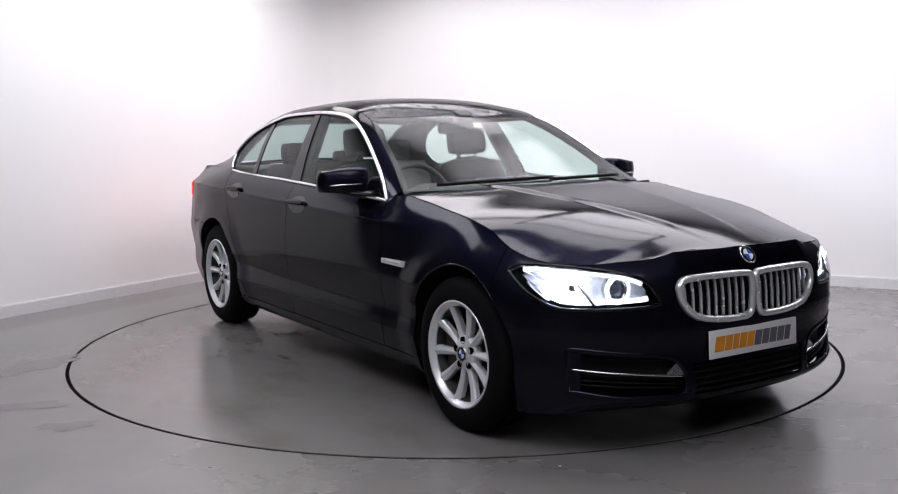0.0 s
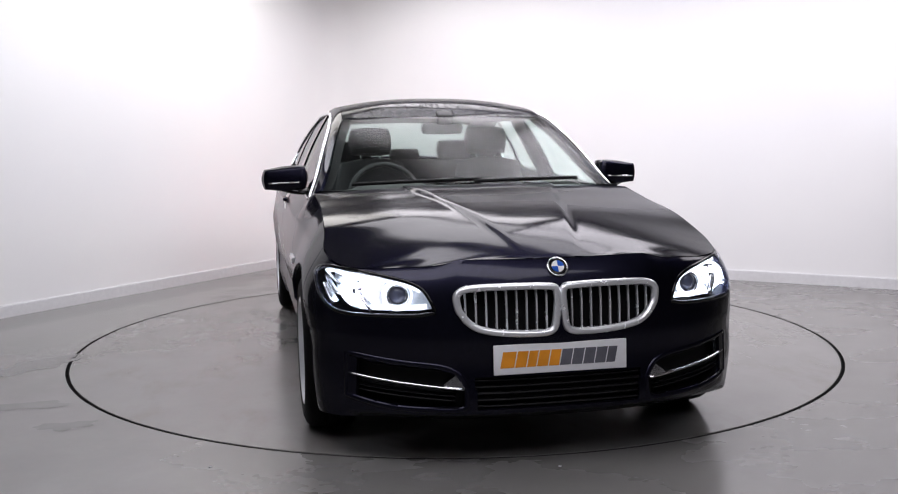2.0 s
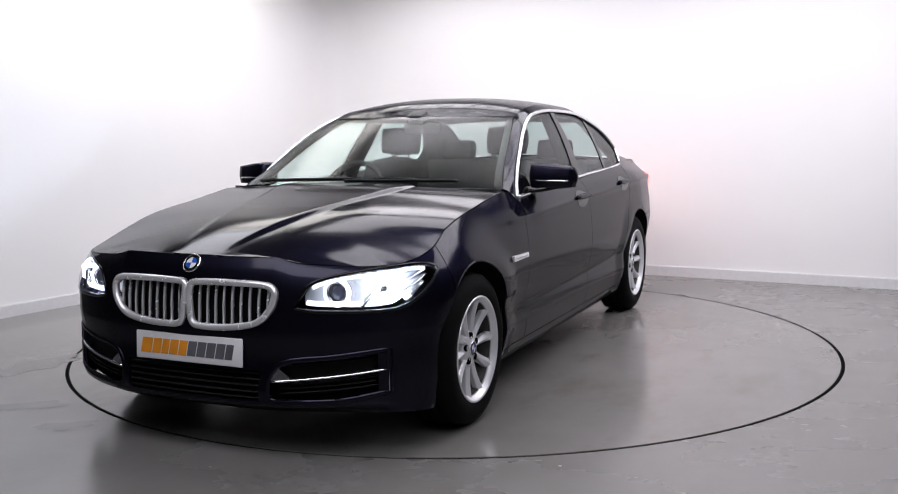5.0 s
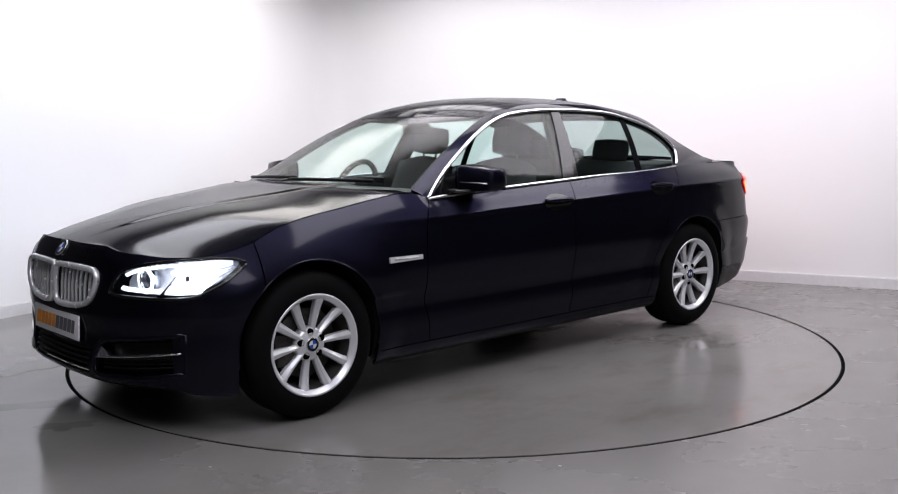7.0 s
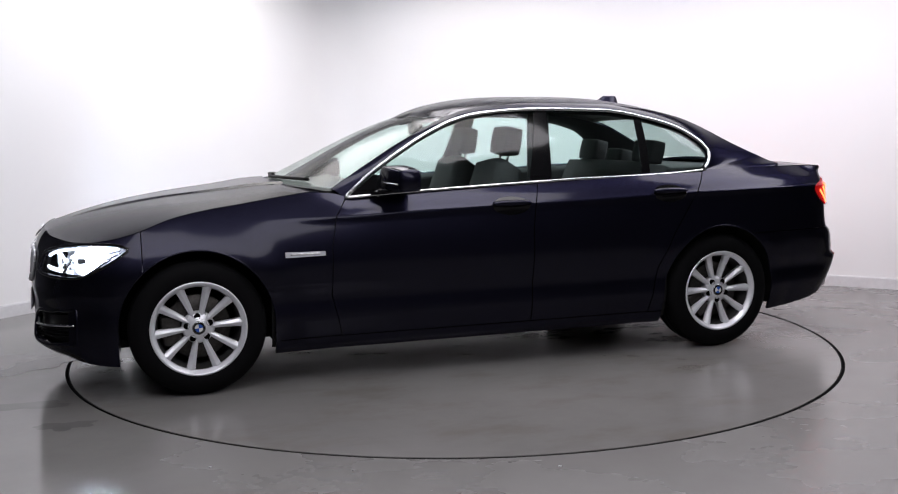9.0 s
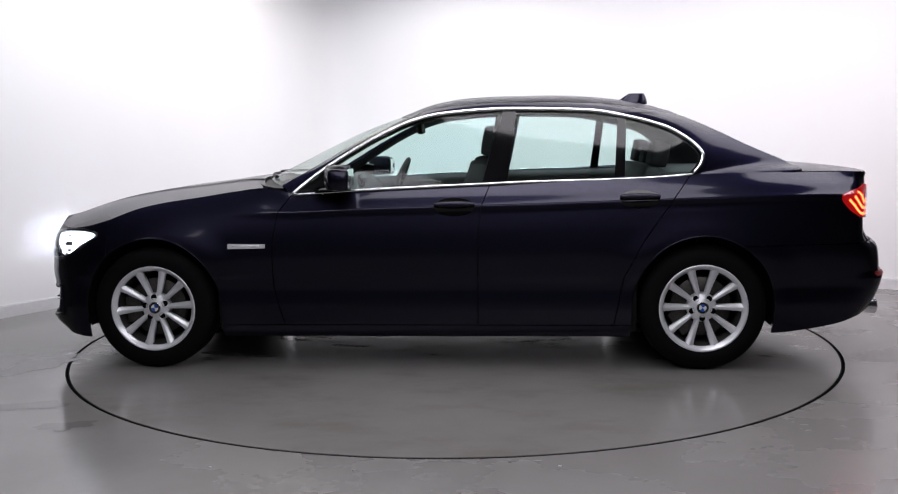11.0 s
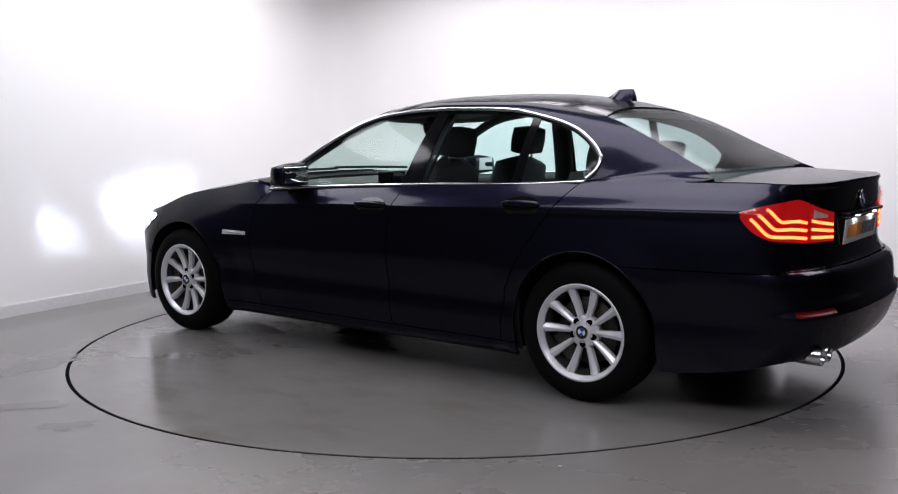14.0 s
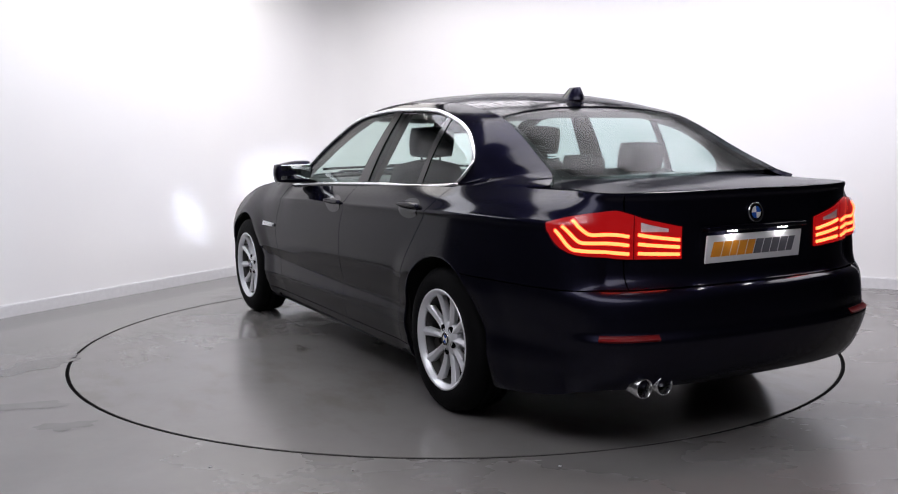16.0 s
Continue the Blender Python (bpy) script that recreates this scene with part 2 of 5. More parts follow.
def spline(knots):
    """A smooth curve through (position, value) pairs that never overshoots them."""
    ks = sorted(knots)
    xs, ys = np.array([k[0] for k in ks], float), np.array([k[1] for k in ks], float)
    h, d = np.diff(xs), np.diff(ys) / np.diff(xs)
    m = np.zeros(len(xs))
    for i in range(1, len(xs) - 1):
        if d[i - 1] * d[i] > 0:
            w1, w2 = 2 * h[i] + h[i - 1], h[i] + 2 * h[i - 1]
            m[i] = (w1 + w2) / (w1 / d[i - 1] + w2 / d[i])
    m[0], m[-1] = d[0], d[-1]

    def at(x):
        x = min(max(x, xs[0]), xs[-1])
        i = min(int(np.searchsorted(xs, x, side="right")) - 1, len(xs) - 2)
        t = (x - xs[i]) / h[i]
        return float(ys[i] * (1 + 2 * t) * (1 - t) ** 2 + m[i] * h[i] * t * (1 - t) ** 2 + ys[i + 1] * t * t * (3 - 2 * t) + m[i + 1] * h[i] * t * t * (t - 1))
    return at


def smooth(a, b, x):
    t = min(max((x - a) / (b - a), 0.0), 1.0)
    return t * t * (3 - 2 * t)

# ---- the room ----
def wall_slab(name, a, b, thick, height, mat, label):
    """An upright wall from plan point a to b; its thickness lies to the right of that way."""
    bm = bmesh.new()
    way = (b - a)
    n = Vector((way.y, -way.x, 0)).normalized() * thick
    up = Vector((0, 0, height))
    ring = [a, b, b + n, a + n]
    lo, hi = [bm.verts.new(p) for p in ring], [bm.verts.new(p + up) for p in ring]
    for i in range(4):
        bm.faces.new((lo[i], lo[(i + 1) % 4], hi[(i + 1) % 4], hi[i]))
    bm.faces.new(lo[::-1]), bm.faces.new(hi)
    bmesh.ops.recalc_face_normals(bm, faces=bm.faces[:])
    return tagged(part(name, bm, mat, smooth=False), label, "wall", kind="structure")


def corner_wall():
    """The two white walls, which turn into each other in a soft round corner, as one sheet with thickness, and their skirting."""
    radius, steps = 0.30, 14
    line = [plan(LEFT_WHITE, 0), plan(radius, 0)]
    for k in range(1, steps):
        t = k / steps
        line.append(plan(radius * (1 - t) ** 2, radius * t ** 2))
    line += [plan(0, radius), plan(0, RIGHT_WHITE)]

    def band(name, z0, z1, inner, outer, mat, label):
        bm = bmesh.new()
        offs = []
        for i, p in enumerate(line):
            t = (line[min(i + 1, len(line) - 1)] - line[max(i - 1, 0)]).normalized()
            offs.append(Vector((t.y, -t.x, 0)))
        rings = [[p + o * inner + Vector((0, 0, z0)), p + o * inner + Vector((0, 0, z1)), p - o * outer + Vector((0, 0, z1)), p - o * outer + Vector((0, 0, z0))] for p, o in zip(line, offs)]
        vs = [[bm.verts.new(q) for q in r] for r in rings]
        for a, b in zip(vs, vs[1:]):
            for j in range(4):
                bm.faces.new((a[j], a[(j + 1) % 4], b[(j + 1) % 4], b[j]))
        bm.faces.new(vs[0]), bm.faces.new(vs[-1])
        bmesh.ops.recalc_face_normals(bm, faces=bm.faces[:])
        return tagged(sharpen(part(name, bm, mat)), label, name.split("_")[0], kind="structure")

    band("wall_white", 0.0, CEIL, 0.0, 0.15, WALL, "plain white painted walls meeting in a rounded corner")
    band("baseboard", 0.0, 0.082, 0.016, -0.0005, SKIRT, "white gloss skirting board along the studio walls")
    band("trim_lip", 0.082, 0.088, 0.008, -0.0005, SKIRT, "narrow rounded top edge of the white skirting")


corner_wall()
# four unseen walls, added dark so that the camera's side reflects little light
wall_slab("wall_unseen_left", plan(LEFT_LEN, 0), plan(LEFT_WHITE, 0), 0.15, CEIL, BACK_WALL, "unseen dark grey wall added beyond the left white wall")
wall_slab("wall_unseen_right", plan(0, RIGHT_WHITE), plan(0, RIGHT_LEN), 0.15, CEIL, BACK_WALL, "unseen dark grey wall added beyond the right white wall")
wall_slab("wall_back_left", plan(LEFT_LEN, RIGHT_LEN), plan(LEFT_LEN, 0), 0.15, CEIL, BACK_WALL, "unseen dark grey wall added to close the camera's side, coloured as if unlit")
wall_slab("wall_back_right", plan(0, RIGHT_LEN), plan(LEFT_LEN, RIGHT_LEN), 0.15, CEIL, BACK_WALL, "unseen dark grey wall added behind the camera, coloured as if unlit")

bm = bmesh.new()
SEG = 180
ring = [bm.verts.new(((TABLE_R + 0.0098) * math.cos(2 * math.pi * k / SEG), (TABLE_R + 0.0098) * math.sin(2 * math.pi * k / SEG), 0)) for k in range(SEG)]
outer = [bm.verts.new((14 * math.cos(2 * math.pi * k / SEG), 14 * math.sin(2 * math.pi * k / SEG), 0)) for k in range(SEG)]
deep = [bm.verts.new(v.co - Vector((0, 0, 0.12))) for v in ring]
for k in range(SEG):
    j = (k + 1) % SEG
    bm.faces.new((ring[k], outer[k], outer[j], ring[j]))
    bm.faces.new((deep[k], ring[k], ring[j], deep[j]))
bm.faces.new(deep)
bmesh.ops.recalc_face_normals(bm, faces=bm.faces[:])
tagged(part("floor", bm, FLOOR, smooth=False), "grey painted concrete floor with damp patches and scuffs", "floor", kind="structure")

bm = bmesh.new()
lathe(bm, [(0, 0), (TABLE_R - 0.011, 0), (TABLE_R - 0.010, -0.002), (TABLE_R - 0.010, -0.06), (0, -0.06)], SEG, pose(0, 0, 0, 90))
for v in bm.verts:
    v.co.z = -abs(v.co.z)
bmesh.ops.recalc_face_normals(bm, faces=bm.faces[:])
turntable = new("turntable")
tagged(turntable, "round grey turntable set flush into the studio floor", "turntable")
part("disc", bm, TABLE_TOP, turntable, smooth=False)
bm = bmesh.new()
lathe(bm, [(TABLE_R - 0.0095, -0.003), (TABLE_R + 0.0095, -0.003), (TABLE_R + 0.0095, -0.02), (TABLE_R - 0.0095, -0.02)], SEG, pose(0, 0, 0, 90))
for v in bm.verts:
    v.co.z = -abs(v.co.z)
part("rubber_seal", bm, SEAL, turntable, "black rubber gap seal")

bm = bmesh.new()
lo = [plan(-0.4, -0.4, CEIL), plan(LEFT_LEN + 0.4, -0.4, CEIL), plan(LEFT_LEN + 0.4, RIGHT_LEN + 0.4, CEIL), plan(-0.4, RIGHT_LEN + 0.4, CEIL)]
a = [bm.verts.new(p) for p in lo]
b = [bm.verts.new(p + Vector((0, 0, 0.2))) for p in lo]
for i in range(4):
    bm.faces.new((a[i], a[(i + 1) % 4], b[(i + 1) % 4], b[i]))
bm.faces.new(a), bm.faces.new(b)
bmesh.ops.recalc_face_normals(bm, faces=bm.faces[:])
tagged(part("ceiling", bm, CEILING, smooth=False), "plain grey ceiling of the photo studio", "ceiling", kind="structure")

for la, lb, sx, sy, watts, tone in LAMPS:
    area_lamp("studio_lamp", la, lb, sx, sy, watts, tone, WALL_TURN)
    p = plan(la, lb, 0)
    fixture = new("ceiling_light")
    fixture.matrix_world = pose(p.x, p.y, CEIL, 0, 0, WALL_TURN)
    tagged(fixture, "white rectangular lighting panel fixed to the ceiling", "ceiling light", "ceiling lights")
    for x0, x1, y0, y1 in ((-sx / 2 - 0.05, sx / 2 + 0.05, sy / 2, sy / 2 + 0.05), (-sx / 2 - 0.05, sx / 2 + 0.05, -sy / 2 - 0.05, -sy / 2),
                           (-sx / 2 - 0.05, -sx / 2, -sy / 2, sy / 2), (sx / 2, sx / 2 + 0.05, -sy / 2, sy / 2)):
        bm = bmesh.new()
        box(bm, x0, x1, y0, y1, -0.10, -0.001)
        part("frame_rail", bm, LAMP_FRAME, fixture, smooth=False)


def puddle(x, y, rx, ry, turn, seed):
    """A thin film of standing water with an uneven rim."""
    bm = bmesh.new()
    rim = []
    for k in range(90):
        a = 2 * math.pi * k / 90
        r = 1 + 0.55 * (noise.noise((1.6 * math.cos(a) + seed, 1.6 * math.sin(a), 0.3)) + 0.4 * noise.noise((5 * math.cos(a), 5 * math.sin(a) + seed, 1.7)))
        p = pose(x, y, 0, 0, 0, turn) @ Vector((rx * r * math.cos(a), ry * r * math.sin(a), 0.0012))
        rim.append(bm.verts.new(p))
    mid = bm.verts.new((x, y, 0.0012))
    for a, b in zip(rim, rim[1:] + rim[:1]):
        bm.faces.new((mid, a, b))
    tagged(part("puddle", bm, WATER), "thin film of water standing on the grey floor", "puddle", "puddles on the floor")


puddle(-1.74, -1.78, 0.13, 0.06, 15, 1.0)
puddle(-2.34, -0.62, 0.24, 0.12, 60, 4.0)
puddle(-2.05, -1.45, 0.18, 0.07, 10, 7.0)
for k, (x, y) in enumerate(((-0.391, -2.383), (0.40, -2.36), (-0.95, -2.33))):
    bm = bmesh.new()
    bmesh.ops.create_icosphere(bm, subdivisions=1, radius=0.004 + 0.001 * k)
    for v in bm.verts:
        v.co = Vector((v.co.x * 1.4 + x, v.co.y + y, v.co.z * 0.45 + 0.002))
    tagged(part("paint_chip", bm, WHITE), "tiny white flake lying on the floor", "debris", "flakes on the floor")

# ---- the car: curves of its body; x forward from the front axle, y to its left, z up ----
PLAN_X = [0.825, 0.820, 0.798, 0.750, 0.668, 0.560, 0.448, 0.305, 0.0, -0.6, -1.5, -2.4, -3.0, -3.4, -3.70, -3.85, -3.952, -4.030, -4.063, -4.075, -4.078]
PLAN_Y = [0.0, 0.20, 0.38, 0.54, 0.702, 0.815, 0.878, 0.914, 0.936, 0.930, 0.935, 0.940, 0.938, 0.912, 0.860, 0.812, 0.735, 0.54, 0.35, 0.15, 0.0]
_ch = np.concatenate([[0], np.cumsum(np.hypot(np.diff(PLAN_X), np.diff(PLAN_Y)))])
_u = np.linspace(0, _ch[-1], 1600)
_fx, _fy = spline(list(zip(_ch, PLAN_X))), spline(list(zip(_ch, PLAN_Y)))
_px, _py = np.array([_fx(u) for u in _u]), np.array([_fy(u) for u in _u])
_k = np.hanning(61) / np.hanning(61).sum()


def _soft(v, odd):
    """Evens out a plan curve; it is mirrored at both ends."""
    a, b = v[1:31][::-1], v[-31:-1][::-1]
    if odd:
        a, b = 2 * v[0] - a, 2 * v[-1] - b
    return np.convolve(np.concatenate([a, v, b]), _k, "valid")


_px, _py = _soft(_px, False), _soft(_py, True)
_s = np.concatenate([[0], np.cumsum(np.hypot(np.diff(_px), np.diff(_py)))])
S_END = float(_s[-1])
_tx, _ty = np.gradient(_px, _s), np.gradient(_py, _s)


def plan_at(s):
    x, y = np.interp(s, _s, _px), np.interp(s, _s, _py)
    tx, ty = np.interp(s, _s, _tx), np.interp(s, _s, _ty)
    ln = math.hypot(tx, ty)
    return x, y, ty / ln, -tx / ln


def s_of_x(x):
    """Length along the plan curve at which the flank passes x."""
    return float(np.interp(-x, -_px, _s))


def s_of_y(y, rear=False):
    half = len(_s) // 2
    if rear:
        return float(np.interp(y, _py[half:][::-1], _s[half:][::-1]))
    return float(np.interp(y, _py[:half], _s[:half]))


TOP_Z = spline([(0.795, 0.794), (0.790, 0.788), (0.768, 0.773), (0.715, 0.765), (0.635, 0.757), (0.53, 0.759), (0.43, 0.770), (0.30, 0.798), (0.10, 0.866), (-0.07, 0.900), (-0.245, 0.924),
                (-0.45, 0.955), (-0.60, 0.972), (-0.70, 0.960), (-0.80, 0.937), (-1.08, 0.955), (-1.96, 0.992), (-2.885, 1.027), (-3.2, 1.032), (-3.45, 1.034), (-3.7, 1.034), (-3.9, 1.030), (-4.05, 1.026)])
CREASE_Z = spline([(0.79, 0.70), (0.5, 0.70), (0.2, 0.745), (0.0, 0.80), (-0.3, 0.838), (-0.7, 0.845), (-1.2, 0.863), (-2.0, 0.880), (-2.87, 0.905), (-3.6, 0.915), (-4.0, 0.90)])
TOP_IN = spline([(0.6, 0.070), (0.3, 0.080), (0.1, 0.115), (-0.3, 0.130), (-0.6, 0.120), (-0.8, 0.112), (-1.9, 0.116), (-2.9, 0.135), (-3.2, 0.158), (-3.45, 0.180), (-3.7, 0.185), (-3.85, 0.15)])
LOW_Z = spline([(0.79, 0.195), (0.6, 0.185), (0.3, 0.165), (-0.4, 0.165), (-2.6, 0.168), (-3.4, 0.192), (-3.7, 0.228), (-3.85, 0.262), (-4.02, 0.275)])
FRONT_IN = spline([(0.18, 0.10), (0.205, 0.05), (0.23, 0.022), (0.27, 0.014), (0.33, 0.022), (0.42, 0.030), (0.50, 0.022), (0.56, 0.026), (0.60, 0.028), (0.68, 0.040), (0.74, 0.058), (0.78, 0.080), (0.80, 0.096)])
SIDE_IN = spline([(0.16, 0.095), (0.19, 0.070), (0.24, 0.052), (0.30, 0.036), (0.34, 0.027), (0.385, 0.029), (0.43, 0.033), (0.52, 0.015), (0.62, 0.002), (0.72, 0.008), (0.80, 0.020), (0.835, 0.026), (0.86, 0.022)])
REAR_IN = spline([(0.22, 0.15), (0.27, 0.095), (0.31, 0.065), (0.38, 0.034), (0.45, 0.014), (0.475, 0.010), (0.492, 0.030), (0.55, 0.034), (0.62, 0.044), (0.645, 0.060), (0.665, 0.092), (0.72, 0.118),
                  (0.85, 0.122), (0.95, 0.120), (1.00, 0.122), (1.02, 0.116), (1.03, 0.120)])
ABOVE = spline([(0, 0), (0.10, 0.10), (0.5, 0.44), (1, 1)])


def body(s, z, off=0.0):
    """The body's skin at length s round its plan and height z, and the way out of it."""
    x, y, nx, ny = plan_at(s)
    zt, zc = TOP_Z(x), CREASE_Z(x)
    wf, wr = smooth(0.45, 0.97, nx), smooth(0.15, 0.80, -nx)
    ws = 1 - wf - wr
    g = min(max((z - 0.6) / max(zt - 0.6, 1e-3), 0), 1)
    inset = 0.0
    if wf > 0:
        inset += wf * FRONT_IN(z if z < 0.6 else 0.6 + 0.2 * g)
    if wr > 0:
        inset += wr * REAR_IN(z if z < 0.6 else 0.6 + 0.43 * g)
    if ws > 0:
        if z <= zc:
            side = SIDE_IN(z if z < 0.6 else 0.6 + 0.26 * (z - 0.6) / (zc - 0.6))
        else:
            side = 0.022 + (TOP_IN(x) - 0.022) * ABOVE((z - zc) / max(zt - zc, 1e-3))
        blend = smooth(-1.0, -0.25, x)
        if blend > 0:
            round_in = 0.002 + (TOP_IN(x) - 0.002) * (max(0.0, z - 0.56) / (zt - 0.56)) ** 2.3 + (SIDE_IN(z) if z < 0.5 else 0.010 * smooth(0.62, 0.5, z)) * (1 - 0.75 * smooth(0.1, 0.45, x))
            side += (round_in - side) * blend
        for ax in (0.0, -2.968):      # wheel arches swell a little
            d = math.hypot(x - ax, z - 0.34)
            side -= 0.014 * smooth(0.56, 0.40, d) * smooth(0.85, 0.6, z)
        inset += ws * side
    inset -= off
    return Vector((x - nx * inset, y - ny * inset, z)), Vector((nx, ny, 0))


def flip(p, sign):
    return Vector((p[0], p[1] * sign, p[2]))


HEADLAMP_S = (s_of_y(0.478), s_of_x(0.315))
HEAD_LOW = spline([(0, 0.606), (0.12, 0.594), (0.45, 0.590), (0.60, 0.594), (0.8, 0.640), (0.93, 0.690), (1, 0.722)])
HEAD_UP = spline([(0, 0.612), (0.03, 0.650), (0.08, 0.690), (0.18, 0.716), (0.35, 0.734), (0.6, 0.748), (0.8, 0.752), (0.93, 0.745), (1, 0.728)])
TAIL_S = (s_of_x(-3.70), s_of_y(0.385, True))
TAIL_LOW = spline([(0, 0.890), (0.04, 0.858), (0.10, 0.825), (0.22, 0.795), (0.45, 0.782), (0.62, 0.775), (0.8, 0.772), (1, 0.768)])
TAIL_UP = spline([(0, 0.918), (0.12, 0.938), (0.3, 0.955), (0.52, 0.962), (0.60, 0.952), (0.75, 0.925), (1, 0.893)])
KIDNEY = [(0.034, 0.693), (0.10, 0.696), (0.19, 0.697), (0.28, 0.696), (0.348, 0.692), (0.380, 0.681), (0.393, 0.658), (0.388, 0.624), (0.370, 0.591), (0.341, 0.561), (0.300, 0.541),
          (0.20, 0.526), (0.12, 0.522), (0.065, 0.523), (0.036, 0.530), (0.022, 0.548), (0.014, 0.602), (0.010, 0.651), (0.013, 0.679), (0.020, 0.689)]
INTAKE_LOW = spline([(0.345, 0.262), (0.40, 0.240), (0.60, 0.245), (0.80, 0.275)])
INTAKE_UP = spline([(0.345, 0.300), (0.40, 0.380), (0.46, 0.402), (0.60, 0.415), (0.80, 0.440)])


def inside(poly, y, z):
    hit = False
    for (y0, z0), (y1, z1) in zip(poly, poly[1:] + poly[:1]):
        if (z0 > z) != (z1 > z) and y < y0 + (z - z0) * (y1 - y0) / (z1 - z0):
            hit = not hit
    return hit


def opening(s, x, y, z):
    """Whether the skin is cut away here for a lamp, grille or intake."""
    if HEADLAMP_S[0] < s < HEADLAMP_S[1]:
        k = (s - HEADLAMP_S[0]) / (HEADLAMP_S[1] - HEADLAMP_S[0])
        if HEAD_LOW(k) + 0.002 < z < HEAD_UP(k) - 0.002:
            return True
    if x > 0.3:
        if inside(KIDNEY, y, z) or (y < 0.325 and 0.243 < z < 0.365):
            return True
        if 0.352 < y < 0.752 and INTAKE_LOW(y) + 0.008 < z < INTAKE_UP(y) - 0.008:
            return True
    return False


ARCHES = ((0.0, 0.335, 0.378), (-2.968, 0.335, 0.378))


def body_half():
    """The left half of the skin as a fine sheet, cut along the shut lines and round the arches."""
    bm = bmesh.new()
    stops = sorted([0, s_of_x(0.5), S_END, s_of_x(-3.5)] + [s_of_x(ax + d * r) for ax, az, r in ARCHES for d in (-1, 1)])
    layer = bm.verts.layers.float.new("s")

    def column(s, arch):
        """One upright row of points; over an arch it starts on the arch's edge."""
        x = plan_at(s)[0]
        lo, mid, hi = LOW_Z(x), CREASE_Z(x), TOP_Z(x) - (0.004 if x > -0.66 or x < -3.42 else 0.0)
        if arch:
            ax, az, r = arch
            lo = az + math.sqrt(max(0.0, r * r - (x - ax) ** 2))
        col = []
        for z in list(np.linspace(lo, mid, 46)) + list(np.linspace(mid, hi, 14))[1:]:
            v = bm.verts.new(body(s, z)[0])
            v[layer] = s
            col.append(v)
        return col

    for s0, s1 in zip(stops, stops[1:]):
        xm = plan_at((s0 + s1) / 2)[0]
        arch = next((a for a in ARCHES if abs(xm - a[0]) < a[2]), None)
        step = 0.0085 if s1 < stops[1] + 1e-6 or s0 > stops[-2] - 1e-6 else 0.010
        n = max(4, int((s1 - s0) / step))
        ss = [s0 + (s1 - s0) * (0.5 - 0.5 * math.cos(math.pi * k / n)) for k in range(n + 1)] if arch else np.linspace(s0, s1, n + 1)
        cols = [column(s, arch) for s in ss]
        for a, b in zip(cols, cols[1:]):
            for i in range(len(a) - 1):
                q = (a[i], b[i], b[i + 1], a[i + 1])
                cx, cy, cz = (sum(v.co[j] for v in q) / 4 for j in range(3))
                if not opening(sum(v[layer] for v in q) / 4, cx, cy, cz):
                    bm.faces.new(q)
    bmesh.ops.remove_doubles(bm, verts=bm.verts[:], dist=2e-5)
    bmesh.ops.delete(bm, geom=[v for v in bm.verts if not v.link_faces], context="VERTS")

    def slit(near, co, no):
        """Cuts both flanks of a shut line."""
        no = Vector(no).normalized()
        for d in (-HALF_GAP, HALF_GAP):
            geom = [f for f in bm.faces if near(f.calc_center_median())]
            geom += list({e for f in geom for e in f.edges}) + list({v for f in geom for v in f.verts})
            bmesh.ops.bisect_plane(bm, geom=geom, dist=1e-5, plane_co=Vector(co) + no * d, plane_no=no)

    slit(lambda c: c.x > 0, (0.25, 0, 0), (1, 0, 0))
    slit(lambda c: c.x < -3.1, (0, 0, 0.66), (0, 0, 1))
    slit(lambda c: c.x < -3.8, (0, 0.606, 0), (0, 1, 0))
    slit(lambda c: -2.7 < c.x < -0.2, (0, 0, 0.235), (0, 0, 1))
    for (x0, z0), (x1, z1) in DOOR_CUTS:
        slit(lambda c: abs(c.x - (x0 + x1) / 2) < abs(x1 - x0) / 2 + 0.06 and min(z0, z1) - 0.012 <= c.z < max(z0, z1) + 0.012 and c.y > 0.6, (x0, 0, z0), (z1 - z0, 0, x0 - x1))
    return bm


CUT_A = [(-0.772, 0.945), (-0.70, 0.845), (-0.672, 0.70), (-0.668, 0.45), (-0.72, 0.235)]
CUT_B = [(-1.850, 1.00), (-1.800, 0.88), (-1.780, 0.74), (-1.776, 0.235)]
CUT_C = [(-2.920, 1.04), (-2.815, 0.915), (-2.645, 0.680), (-2.55, 0.50), (-2.50, 0.235)]
DOOR_CUTS = [seg for c in (CUT_A, CUT_B, CUT_C) for seg in zip(c, c[1:])]


def cut_x(c, z):
    return float(np.interp(z, [p[1] for p in c][::-1], [p[0] for p in c][::-1]))


HALF_GAP = 0.0026


def beside(c, x, z):
    """How far a place on the flank lies before a door's edge."""
    slope = (cut_x(c, z + 0.01) - cut_x(c, z - 0.01)) / 0.02
    return (x - cut_x(c, z)) / math.hypot(1, slope)


